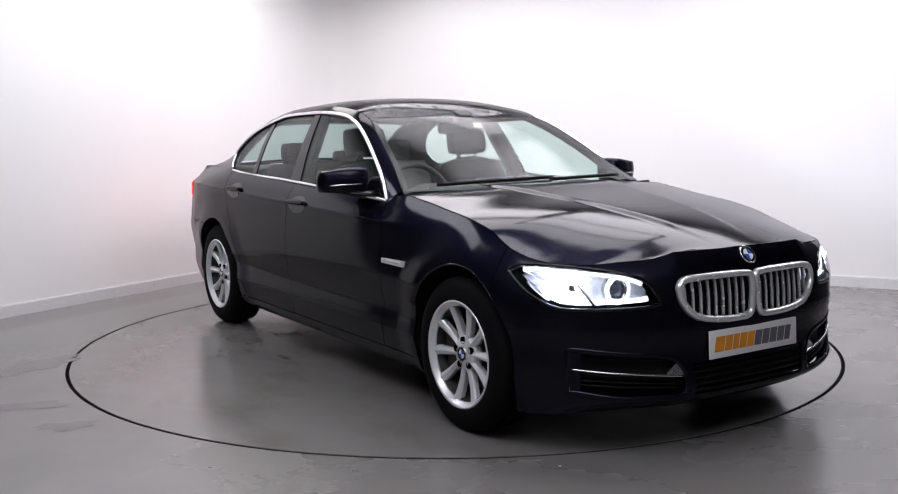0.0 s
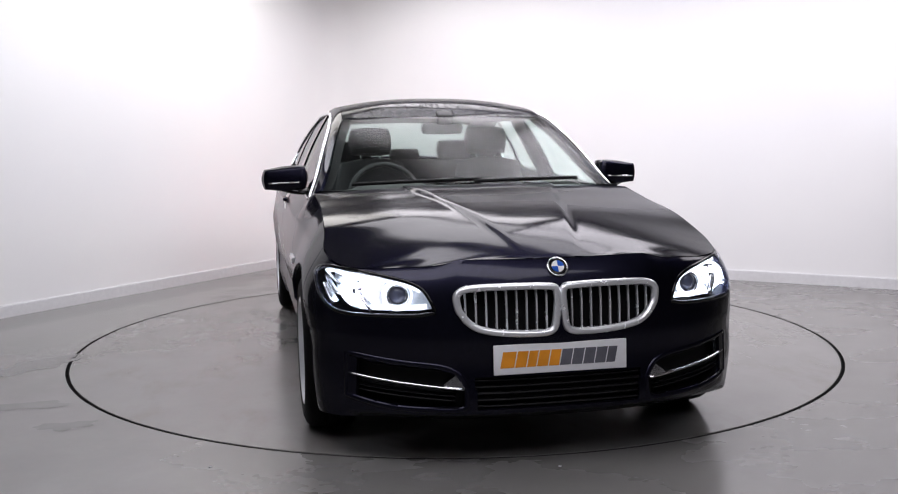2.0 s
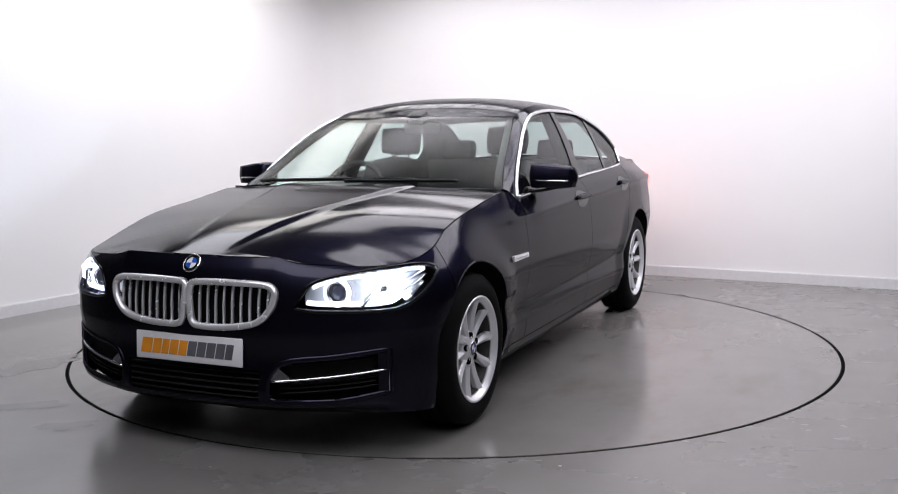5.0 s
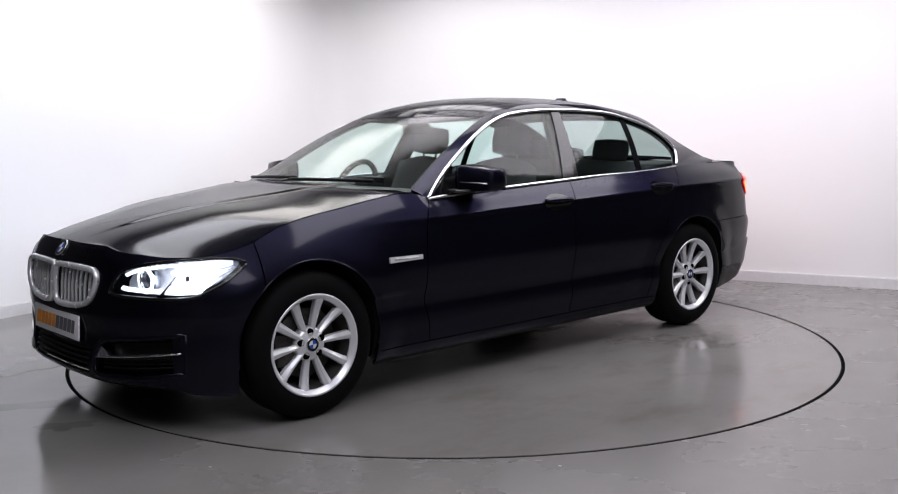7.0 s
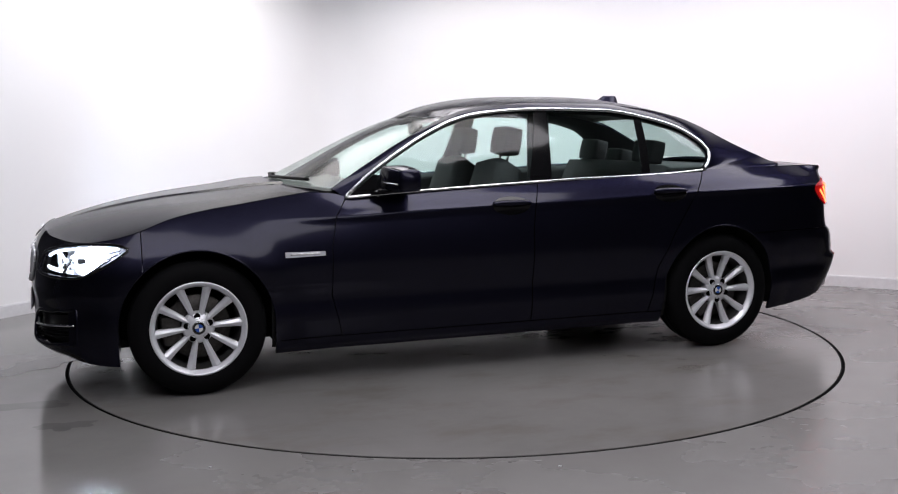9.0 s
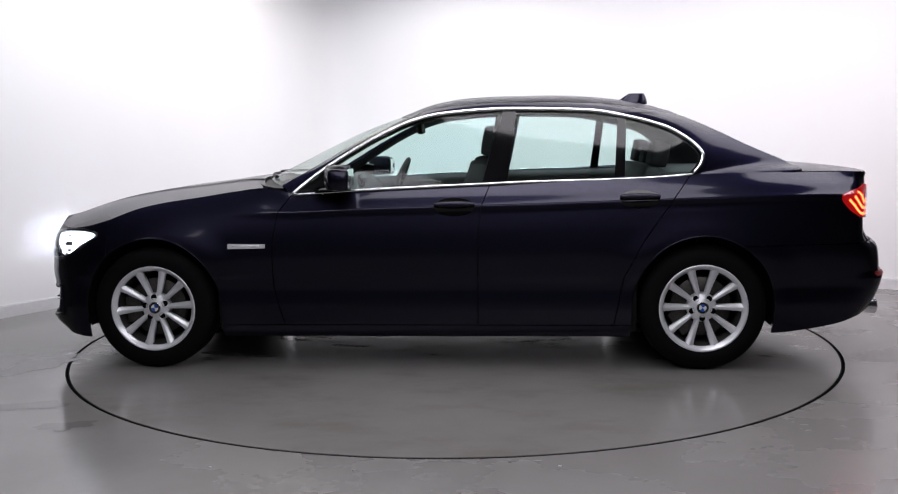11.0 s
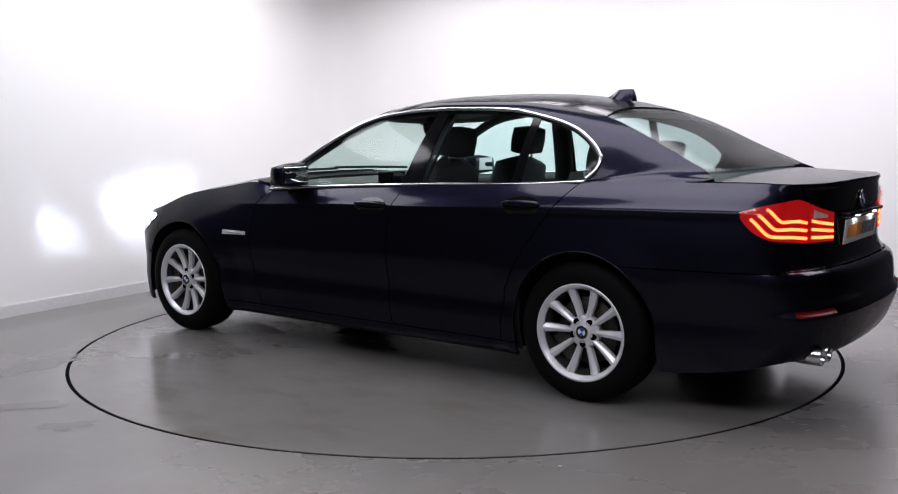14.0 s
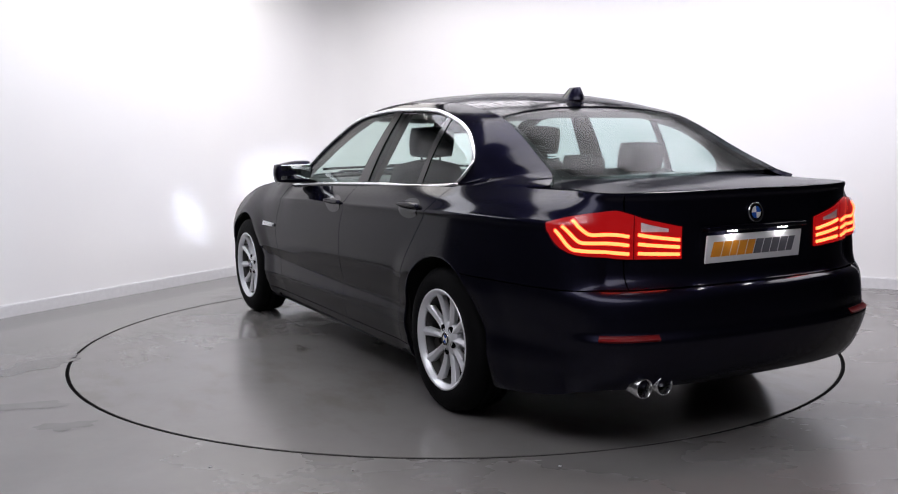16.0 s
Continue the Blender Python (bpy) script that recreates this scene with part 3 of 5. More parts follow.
def panel_of(c):
    x, y, z = c
    g = HALF_GAP * 0.98
    if abs(x - 0.25) < g or x < -3.1 and abs(z - 0.66) < g or x < -3.8 and z > 0.66 and abs(y - 0.606) < g:
        return None
    if -2.6 < x < -0.4 and abs(z - 0.235) < g:
        return None
    if z > 0.235 and x < 0.2 and any(abs(beside(cut, x, z)) < g for cut in (CUT_A, CUT_B, CUT_C)):
        return None
    if x > 0.25:
        return "front_bumper"
    if x < -3.1 and z < 0.66:
        return "rear_bumper"
    if x < -3.8 and y < 0.606:
        return "boot_panel"
    if z < 0.235 and -2.6 < x < -0.3:
        return "sill"
    if x > cut_x(CUT_A, z):
        return "front_wing"
    if x > cut_x(CUT_B, z):
        return "front_door"
    if x > cut_x(CUT_C, z):
        return "rear_door"
    return "rear_wing"


LABELS = {"front_bumper": "dark blue front bumper with cut-outs", "sill": "dark blue lower sill strip"}


def build_skin(car):
    src = body_half()
    groups = {}
    for f in src.faces:
        groups.setdefault(panel_of(f.calc_center_median()), []).append(f)
    both = ("front_bumper", "rear_bumper", "boot_panel")
    groups.pop(None, None)
    for name, faces in groups.items():
        sides = [(1, -1)] if name in both else [(1,), (-1,)]
        for signs in sides:
            bm = bmesh.new()
            for sg in signs:
                made = {}
                for f in faces:
                    vs = []
                    for v in f.verts:
                        if v not in made:
                            made[v] = bm.verts.new(flip(v.co, sg))
                        vs.append(made[v])
                    bm.faces.new(vs if sg > 0 else vs[::-1])
            if len(signs) == 2:
                bmesh.ops.remove_doubles(bm, verts=[v for v in bm.verts if abs(v.co.y) < 1e-4], dist=2e-4)
            bmesh.ops.recalc_face_normals(bm, faces=bm.faces[:])
            c = max(bm.faces, key=lambda f: abs(f.calc_center_median().y))
            if c.normal.y * c.calc_center_median().y < 0:
                bmesh.ops.reverse_faces(bm, faces=bm.faces[:])
            thicken(bm, 0.014)
            part(name, bm, PAINT, car, LABELS.get(name, ""))
    src.free()


# ---- bonnet, boot lid, roof, screens ----
HOOD_Z = spline([(0.735, 0.793), (0.70, 0.806), (0.6, 0.838), (0.5, 0.864), (0.3, 0.906), (0.1, 0.938), (-0.26, 0.978), (-0.5, 0.998), (-0.66, 1.004)])
BOOT_Z = spline([(-3.4, 1.078), (-3.6, 1.066), (-3.75, 1.053), (-3.88, 1.040), (-3.95, 1.030)])


HOOD_DROP = spline([(0.74, 0.145), (0.70, 0.150), (0.65, 0.162), (0.5, 0.132), (0.3, 0.104), (0.1, 0.070), (-0.3, 0.050), (-0.6, 0.032)])
BOOT_DROP = spline([(-3.4, 0.044), (-3.7, 0.026), (-3.9, 0.015), (-3.96, 0.008)])


def hood_sheet(x, y):
    return HOOD_Z(x) - HOOD_DROP(x) * (abs(y) / 0.8) ** 2.2


def boot_sheet(x, y):
    return BOOT_Z(x) - BOOT_DROP(x) * (abs(y) / 0.7) ** 2.2


def top_edge(s):
    x = plan_at(s)[0]
    return body(s, TOP_Z(x))[0]


def lid(name, s0, s1, sheet, car, dome, steps=110, across=120):
    bm = bmesh.new()
    rows = []
    for s in np.linspace(s0, s1, steps):
        e = top_edge(s)
        row = []
        for k in range(across + 1):
            q = 2 * k / across - 1
            y = e.y * q
            z = sheet(e.x, y) + (e.z - sheet(e.x, e.y)) * abs(q) ** 5
            if dome:
                edge = 0.13 + 0.24 * (0.65 - e.x) / 1.2
                z += 0.010 * smooth(0.016, -0.022, abs(y) - edge) * smooth(0.72, 0.30, e.x)
                z -= 0.006 * (1 - min(1.0, abs(y) / edge) ** 2) * smooth(0.60, 0.10, e.x)
            back = 0.15 * (1 - q * q) * smooth(-0.1, -0.63, e.x) if dome else 0.0
            row.append((e.x + back, y, z))
        rows.append(row)
    grid(bm, rows)
    bmesh.ops.remove_doubles(bm, verts=bm.verts[:], dist=1e-5)
    bmesh.ops.recalc_face_normals(bm, faces=bm.faces[:])
    if sum(f.normal.z for f in bm.faces) < 0:
        bmesh.ops.reverse_faces(bm, faces=bm.faces[:])
    thicken(bm, 0.014)
    return part(name, bm, PAINT, car)


INNER = [(-0.765, 0.822, 0.935), (-0.90, 0.772, 1.042), (-1.09, 0.722, 1.165), (-1.26, 0.680, 1.258), (-1.42, 0.650, 1.325), (-1.58, 0.632, 1.360), (-1.94, 0.617, 1.382), (-2.35, 0.622, 1.372),
         (-2.61, 0.645, 1.330), (-2.82, 0.680, 1.265), (-2.955, 0.730, 1.170), (-2.982, 0.750, 1.125), (-2.965, 0.777, 1.075), (-2.920, 0.802, 1.030), (-3.20, 0.758, 1.036), (-3.50, 0.722, 1.042)]
OUTER = [(-0.70, 0.775, 0.982), (-0.88, 0.715, 1.085), (-1.08, 0.665, 1.198), (-1.25, 0.622, 1.284), (-1.385, 0.588, 1.342), (-1.55, 0.578, 1.390), (-1.93, 0.568, 1.420), (-2.35, 0.560, 1.414),
         (-2.62, 0.555, 1.388), (-2.90, 0.555, 1.332), (-3.10, 0.572, 1.250), (-3.22, 0.590, 1.190), (-3.33, 0.610, 1.138), (-3.42, 0.630, 1.098), (-3.47, 0.652, 1.072), (-3.52, 0.700, 1.048)]


def thread(points):
    fs = [spline([(i, p[j]) for i, p in enumerate(points)]) for j in range(3)]
    return lambda t: Vector([f(t) for f in fs])


inner_at, outer_at = thread(INNER), thread(OUTER)


def side_frames(car):
    """The painted frame from windscreen post over the roof rail to the rear quarter, one a side."""
    for sg in (1, -1):
        bm = bmesh.new()
        rows = []
        for t in np.linspace(0, 15, 160):
            i, o = inner_at(t), outer_at(t)
            if t > 13:
                i = body(s_of_x(i.x), TOP_Z(i.x))[0]
            rows.append([flip(i.lerp(o, k / 10) + Vector((0, 0.6, 0.8)) * ((0.05 if t < 9 else 0.05 - 0.035 * smooth(9, 11, t)) * (i - o).length * math.sin(math.pi * k / 10)), sg) for k in range(11)])
        grid(bm, rows)
        bmesh.ops.recalc_face_normals(bm, faces=bm.faces[:])
        if sum(f.normal.z for f in bm.faces) < 0:
            bmesh.ops.reverse_faces(bm, faces=bm.faces[:])
        thicken(bm, 0.02)
        part("roof_frame", bm, PAINT, car)


ROOF_Z = spline([(-1.25, 1.335), (-1.385, 1.352), (-1.46, 1.396), (-1.55, 1.432), (-1.7, 1.460), (-1.92, 1.471), (-2.17, 1.472), (-2.43, 1.462), (-2.6, 1.445), (-2.8, 1.410), (-2.9, 1.383)])


def cross_sheet(name, t0, t1, bow, height, mat, car, label, fold=0.012, pull=0.004, steps=44, across=40):
    """A sheet that spans the car between its two side frames; bow(t) throws its middle forward, height(t, x) lifts it."""
    bm = bmesh.new()
    rows = []
    for t in np.linspace(t0, t1, steps):
        e = outer_at(t)
        b, zc = bow(t), height(t, e)
        row = []
        for k in range(across + 1):
            q = 2 * k / across - 1
            f = 1 - q * q
            row.append((e.x + b * f, (e.y - pull) * q, e.z + (zc - e.z) * (1 - abs(q) ** 2.4)))
        rows.append(row)
    grid(bm, rows)
    bmesh.ops.recalc_face_normals(bm, faces=bm.faces[:])
    if sum(f.normal.z for f in bm.faces) < 0:
        bmesh.ops.reverse_faces(bm, faces=bm.faces[:])
    thicken(bm, fold)
    return part(name, bm, mat, car, label)


def build_top(car):
    lid("bonnet", 0.0005, s_of_x(-0.63), hood_sheet, car, True)
    lid("boot_lid", s_of_x(-3.46), S_END - 0.0005, boot_sheet, car, False)
    side_frames(car)
    cross_sheet("roof", 4.04, 9.0, spline([(4, 0.085), (6, 0.0), (8, 0.03), (9, 0.055)]), lambda t, e: ROOF_Z(e.x), WET_PAINT, car, "dark blue roof beaded with rain water")
    ws = cross_sheet("windscreen", 0.0, 3.98, spline([(0, 0.20), (4, 0.085)]), lambda t, e: e.z + 0.022 - 0.003 * t, SCREEN_GLASS, car, "clear laminated windscreen")
    rw = cross_sheet("rear_screen", 9.05, 13.9, spline([(9, 0.055), (14, -0.10)]), lambda t, e: e.z + 0.045 - 0.045 * (t - 9) / 5, REAR_GLASS, car, "sloping rear window glass")
    for g in (ws, rw):
        g.visible_shadow = False


BELT = spline([(-0.765, 0.938), (-1.08, 0.957), (-1.96, 0.994), (-2.920, 1.030), (-2.965, 1.075), (-2.982, 1.122)])
UP_T = np.linspace(0, 11, 400)
UP_X, UP_Z, UP_Y = (np.array([inner_at(t)[j] for t in UP_T]) for j in (0, 2, 1))


def upper(x):
    return float(np.interp(-x, -UP_X, UP_Y)), float(np.interp(-x, -UP_X, UP_Z))


def belt_y(x):
    return float(np.interp(-x, [0.765, 1.9, 2.920, 2.982], [0.820, 0.820, 0.801, 0.750]))


def pane(car, name, xb0, xt0, xb1, xt1, mat, sg, push, label=""):
    """A curved side pane between the belt line and the roof frame, from one slanting edge to the other."""
    bm = bmesh.new()
    rows = []
    for k in np.linspace(0, 1, 30):
        xb, xt = xb0 + (xb1 - xb0) * k, xt0 + (xt1 - xt0) * k
        yt, zt = upper(xt)
        lo, hi = Vector((xb, belt_y(xb), BELT(xb))), Vector((xt, yt, zt))
        rows.append([flip(lo.lerp(hi, j / 8) + Vector((0, 0.9, 0.45)) * (push + 0.012 * math.sin(math.pi * j / 8) * min(1, (hi - lo).length / 0.3)), sg) for j in range(9)])
    grid(bm, rows)
    bmesh.ops.remove_doubles(bm, verts=bm.verts[:], dist=1e-5)
    bmesh.ops.recalc_face_normals(bm, faces=bm.faces[:])
    if sum(f.normal.y for f in bm.faces) * sg < 0:
        bmesh.ops.reverse_faces(bm, faces=bm.faces[:])
    thicken(bm, 0.006)
    ob = part(name, bm, mat, car, label)
    ob.visible_shadow = mat is not SIDE_GLASS
    return ob


def build_side_windows(car):
    for sg in (1, -1):
        pane(car, "front_window", -0.775, -0.790, -1.802, -1.920, SIDE_GLASS, sg, -0.006)
        pane(car, "door_post", -1.800, -1.918, -1.935, -1.988, GLOSS_BLACK, sg, 0.0, "gloss black centre post trim")
        pane(car, "rear_window", -1.933, -1.986, -2.510, -2.542, SIDE_GLASS, sg, -0.006)
        pane(car, "window_divider", -2.508, -2.540, -2.562, -2.586, GLOSS_BLACK, sg, -0.002, "slim black window divider")
        pane(car, "quarter_window", -2.560, -2.584, -2.980, -2.980, SIDE_GLASS, sg, -0.006)
        bm = bmesh.new()
        pts = [inner_at(t) for t in np.linspace(0, 12.7, 120)]
        sweep(bm, [flip(p, sg) for p in pts], [(0, 0.86 * sg, 0.5)] * len(pts), 0.021, 0.013)
        part("window_trim", bm, CHROME, car, "bright chrome strip round the side windows")
        bm = bmesh.new()
        xs = np.linspace(-0.765, -2.930, 60)
        pts = [Vector((x, belt_y(x) + 0.004, BELT(max(x, -2.920)) - 0.004)) for x in xs]
        sweep(bm, [flip(p, sg) for p in pts], [(0, 0.9 * sg, 0.4)] * len(pts), 0.017, 0.012)
        part("belt_trim", bm, CHROME, car, "bright chrome strip along the belt line")


car = new("car")
tagged(car, "dark blue metallic saloon car with lit headlamps on a turntable", "car")
build_skin(car)
build_top(car)
build_side_windows(car)


# ---- things let into the skin ----
def patch(s0, s1, low, up, off, n=40, m=10, sg=1, edge=0.0):
    """A sheet that follows the skin at a distance off, between two height curves."""
    bm = bmesh.new()
    rows = []
    for k in np.linspace(edge, 1 - edge, n):
        s = s0 + (s1 - s0) * k
        rows.append([flip(body(s, low(k) + (up(k) - low(k)) * j / m, off)[0], sg) for j in range(m + 1)])
    grid(bm, rows)
    bmesh.ops.recalc_face_normals(bm, faces=bm.faces[:])
    mid = body(s0 + (s1 - s0) * 0.5, 0.6)[1]
    if sum((f.normal.dot(flip(mid, sg)) for f in bm.faces)) < 0:
        bmesh.ops.reverse_faces(bm, faces=bm.faces[:])
    return bm


def bar_on_skin(bm, path, off, w, h, sg, taper=None):
    """A rounded bar along (s, z) places of the skin."""
    pts, outs = [], []
    for s, z in path:
        p, n = body(s, z, off)
        pts.append(flip(p, sg)), outs.append(flip(n, sg))
    sweep(bm, pts, outs, w, h, taper=taper)


def cylinder(bm, centre, way, r, depth, steps=24, r2=None):
    m = Vector(way).to_track_quat("Z", "Y").to_matrix().to_4x4()
    bmesh.ops.create_cone(bm, cap_ends=True, segments=steps, radius1=r, radius2=r if r2 is None else r2, depth=depth, matrix=Matrix.Translation(centre) @ m)


def tube(bm, centre, way, r_out, r_in, depth, steps=28):
    """An open tube; centre is its back end."""
    m = Matrix.Translation(centre) @ Vector(way).to_track_quat("Y", "Z").to_matrix().to_4x4()
    lathe(bm, [(r_in, 0), (r_in, depth), ((r_in + r_out) / 2, depth + 0.003), (r_out, depth), (r_out, 0), (r_in, 0)], steps, m)


def roundel(parent, centre, way, r, name="badge"):
    """A plain round badge: chrome ring, dark ring, four quarters in blue and white."""
    q = Vector(way).to_track_quat("Y", "Z").to_matrix().to_4x4()
    m = Matrix.Translation(centre) @ q
    bm = bmesh.new()
    lathe(bm, [(0, -0.003), (r, -0.003), (r, 0.003), (r * 0.93, 0.005), (r * 0.86, 0.003), (0, 0.003)], 36, m)
    badge = part(name, bm, CHROME, parent, "round enamel badge in blue and white")
    bm = bmesh.new()
    lathe(bm, [(r * 0.60, 0.004), (r * 0.86, 0.004), (r * 0.86, 0.002), (r * 0.60, 0.002), (r * 0.60, 0.004)], 36, m)
    part("dark_ring", bm, GLOSS_BLACK, badge)
    for k in range(4):
        bm = bmesh.new()
        c = bm.verts.new((0, 0.0048, 0))
        arc = [bm.verts.new((r * 0.6 * math.cos(math.pi / 2 * (k + j / 8)), 0.0045, r * 0.6 * math.sin(math.pi / 2 * (k + j / 8)))) for j in range(9)]
        for a, b in zip(arc, arc[1:]):
            bm.faces.new((c, b, a))
        bmesh.ops.transform(bm, matrix=m, verts=bm.verts[:])
        part("enamel_quarter", bm, BLUE if k % 2 else WHITE_ENAMEL, badge)
    return badge


def build_headlamps(car):
    s0, s1 = HEADLAMP_S
    for sg in (1, -1):
        bm = patch(s0, s1, lambda k: HEAD_LOW(k) + 0.003, lambda k: HEAD_UP(k) - 0.003, -0.085, sg=sg)
        for v in bm.verts:
            v.co.x -= 0.01
        lamp = part("headlamp", bm, BOWL, car, "lit xenon headlamp with bright bowl and clear cover")
        bm = patch(s0, s1, HEAD_LOW, HEAD_UP, 0.004, sg=sg)
        thicken(bm, 0.02)
        cover = part("cover_glass", bm, LAMP_GLASS, lamp)
        cover.visible_shadow = False
        bm = bmesh.new()
        for edge in (HEAD_LOW, HEAD_UP):
            bar_on_skin(bm, [(s0 + (s1 - s0) * k, edge(k)) for k in np.linspace(0.0, 1.0, 40)], -0.003, 0.015, 0.006, sg)
        part("lamp_seal", bm, GLOSS_BLACK, lamp)
        for k in (0.26, 0.56):
            s = s0 + (s1 - s0) * k
            z = (HEAD_LOW(k) + HEAD_UP(k)) / 2
            p = flip(body(s, z, -0.062)[0], sg)
            way = Vector((1.0, (0.10 if k < 0.4 else -0.22) * sg, -0.008)).normalized()
            if k < 0.4:
                bm = bmesh.new()
                tube(bm, p - way * 0.030, way, 0.044, 0.035, 0.050)
                part("projector_tube", bm, CHROME, lamp)
                bm = bmesh.new()
                lens = Matrix.Translation(p) @ way.to_track_quat("Y", "Z").to_matrix().to_4x4()
                lathe(bm, [(0.034, 0.0), (0.028, 0.010), (0.018, 0.016), (0.0, 0.019)], 28, lens)
                part("high_beam_lens", bm, LENS, lamp, "dark unlit projector lens")
            else:
                # low beam: a burner between two flat shades that keep the beam low and wide
                aim = Matrix.Translation(p - way * 0.018) @ way.to_track_quat("X", "Z").to_matrix().to_4x4()
                bm = bmesh.new()
                box(bm, -0.003, 0.003, -0.013, 0.013, -0.009, 0.009, 0.0, aim)
                part("burner", bm, XENON, lamp, "glowing xenon burner")
                for f in (1, -1):
                    lo, hi = sorted((f * 0.0115, f * 0.0135))
                    bm = bmesh.new()
                    box(bm, -0.004, 0.062, -0.0185, 0.0185, lo, hi, 0.0, aim)
                    part("beam_shade", bm, BLACK, lamp, smooth=False)
                    lo, hi = sorted((f * 0.0165, f * 0.0185))
                    bm = bmesh.new()
                    box(bm, -0.004, 0.042, lo, hi, -0.0114, 0.0114, 0.0, aim)
                    part("side_shade", bm, BLACK, lamp, smooth=False)
                    lo, hi = sorted((f * 0.0140, f * 0.030))
                    bm = bmesh.new()
                    box(bm, -0.010, 0.064, -0.046, 0.046, lo, hi, 0.006, aim)
                    part("bright_surround", bm, GLARE, lamp, "white low beam surround that glows in place of the burner's glare")
            bm = bmesh.new()
            tube(bm, p + way * 0.012, way, 0.058, 0.050, 0.008)
            part("light_ring", bm, RING if k > 0.4 else DIM_RING, lamp, "daytime light ring")
        bm = bmesh.new()
        path = [(s0 + (s1 - s0) * k, HEAD_UP(k) - 0.018) for k in np.linspace(0.10, 0.92, 30)]
        bar_on_skin(bm, path, -0.035, 0.016, 0.012, sg)
        part("brow_light", bm, DIM_RING, lamp, "light strip under the upper edge")
        # glowing strip added along the bottom to brighten the inner bowl
        bm = bmesh.new()
        bar_on_skin(bm, [(s0 + (s1 - s0) * k, HEAD_LOW(k) + 0.024) for k in np.linspace(0.06, 0.50, 20)], -0.045, 0.020, 0.012, sg)
        part("lower_glow_strip", bm, DIM_RING, lamp, "glowing strip added to brighten the lower lamp bowl")
        bm = bmesh.new()
        for f in (0.32, 0.55, 0.76):
            bar_on_skin(bm, [(s0 + (s1 - s0) * k, HEAD_LOW(k) + (HEAD_UP(k) - HEAD_LOW(k)) * f) for k in np.linspace(0.68, 0.93, 12)], -0.05, 0.008, 0.02, sg)
        part("indicator_rib", bm, CHROME, lamp)
        for k, low in ((0.40, 0.72), (0.7, 0.45)):
            bm = bmesh.new()
            bar_on_skin(bm, [(s0 + (s1 - s0) * (k + 0.04 * j), HEAD_LOW(k) + (HEAD_UP(k) - HEAD_LOW(k)) * low * j / 4 + 0.01) for j in range(5)], -0.045, 0.014, 0.03, sg)
            part("reflector_fin", bm, CHROME, lamp)


def build_tail_lamps(car):
    sa, sc = TAIL_S
    kb = (s_of_y(0.606, True) - sa) / (sc - sa)
    for sg in (1, -1):
        for name, k0, k1 in (("tail_lamp", 0.0, kb - 0.006), ("boot_lamp", kb + 0.006, 1.0)):
            span = lambda k: k0 + (k1 - k0) * k
            s0, s1 = sa + (sc - sa) * k0, sa + (sc - sa) * k1
            low, up = (lambda k: TAIL_LOW(span(k))), (lambda k: TAIL_UP(span(k)))
            bm = patch(s0, s1, low, up, 0.008, sg=sg)
            thicken(bm, 0.02)
            lamp = part(name, bm, RED_SOFT, car, "red rear lamp with glowing light bars")
            for f in ((0.12, 0.31, 0.50) if k0 == 0.0 else (0.14, 0.36, 0.58)):
                bm = bmesh.new()
                path = []
                for k in np.linspace(0.10 + 0.42 * (f - 0.12) if k0 == 0.0 else 0.06, 0.95, 40):
                    rise = 0.52 * smooth(0.30, 0.02, k - 0.42 * (f - 0.12)) if k0 == 0.0 else 0.0
                    path.append((s0 + (s1 - s0) * k, low(k) + (up(k) - low(k)) * min(0.86, f + rise)))
                bar_on_skin(bm, path, 0.007, 0.0135, 0.006, sg)
                part("light_bar", bm, REDGLOW, lamp, "glowing orange-red light bar")
            if k0:
                bm = patch(s0 + (s1 - s0) * 0.12, s0 + (s1 - s0) * 0.7, lambda k: low(0.12 + 0.58 * k) + 0.105, lambda k: up(0.12 + 0.58 * k) - 0.018, 0.0095, 14, 4, sg)
                thicken(bm, 0.004)
                part("reverse_lens", bm, WHITE_ENAMEL, lamp, "clear reversing light lens")
            bm = patch(s0, s1, lambda k: low(k) + 0.001, lambda k: up(k) - 0.001, 0.016, sg=sg)
            thicken(bm, 0.008)
            part("lamp_cover", bm, LAMP_GLASS, lamp).visible_shadow = False
        bm = patch(s_of_x(-3.925), s_of_y(0.535, True), lambda k: 0.480, lambda k: 0.497, 0.006, 14, 3, sg)
        thicken(bm, 0.015)
        part("reflector", bm, RED_BODY, car, "red rear bumper reflector strip")


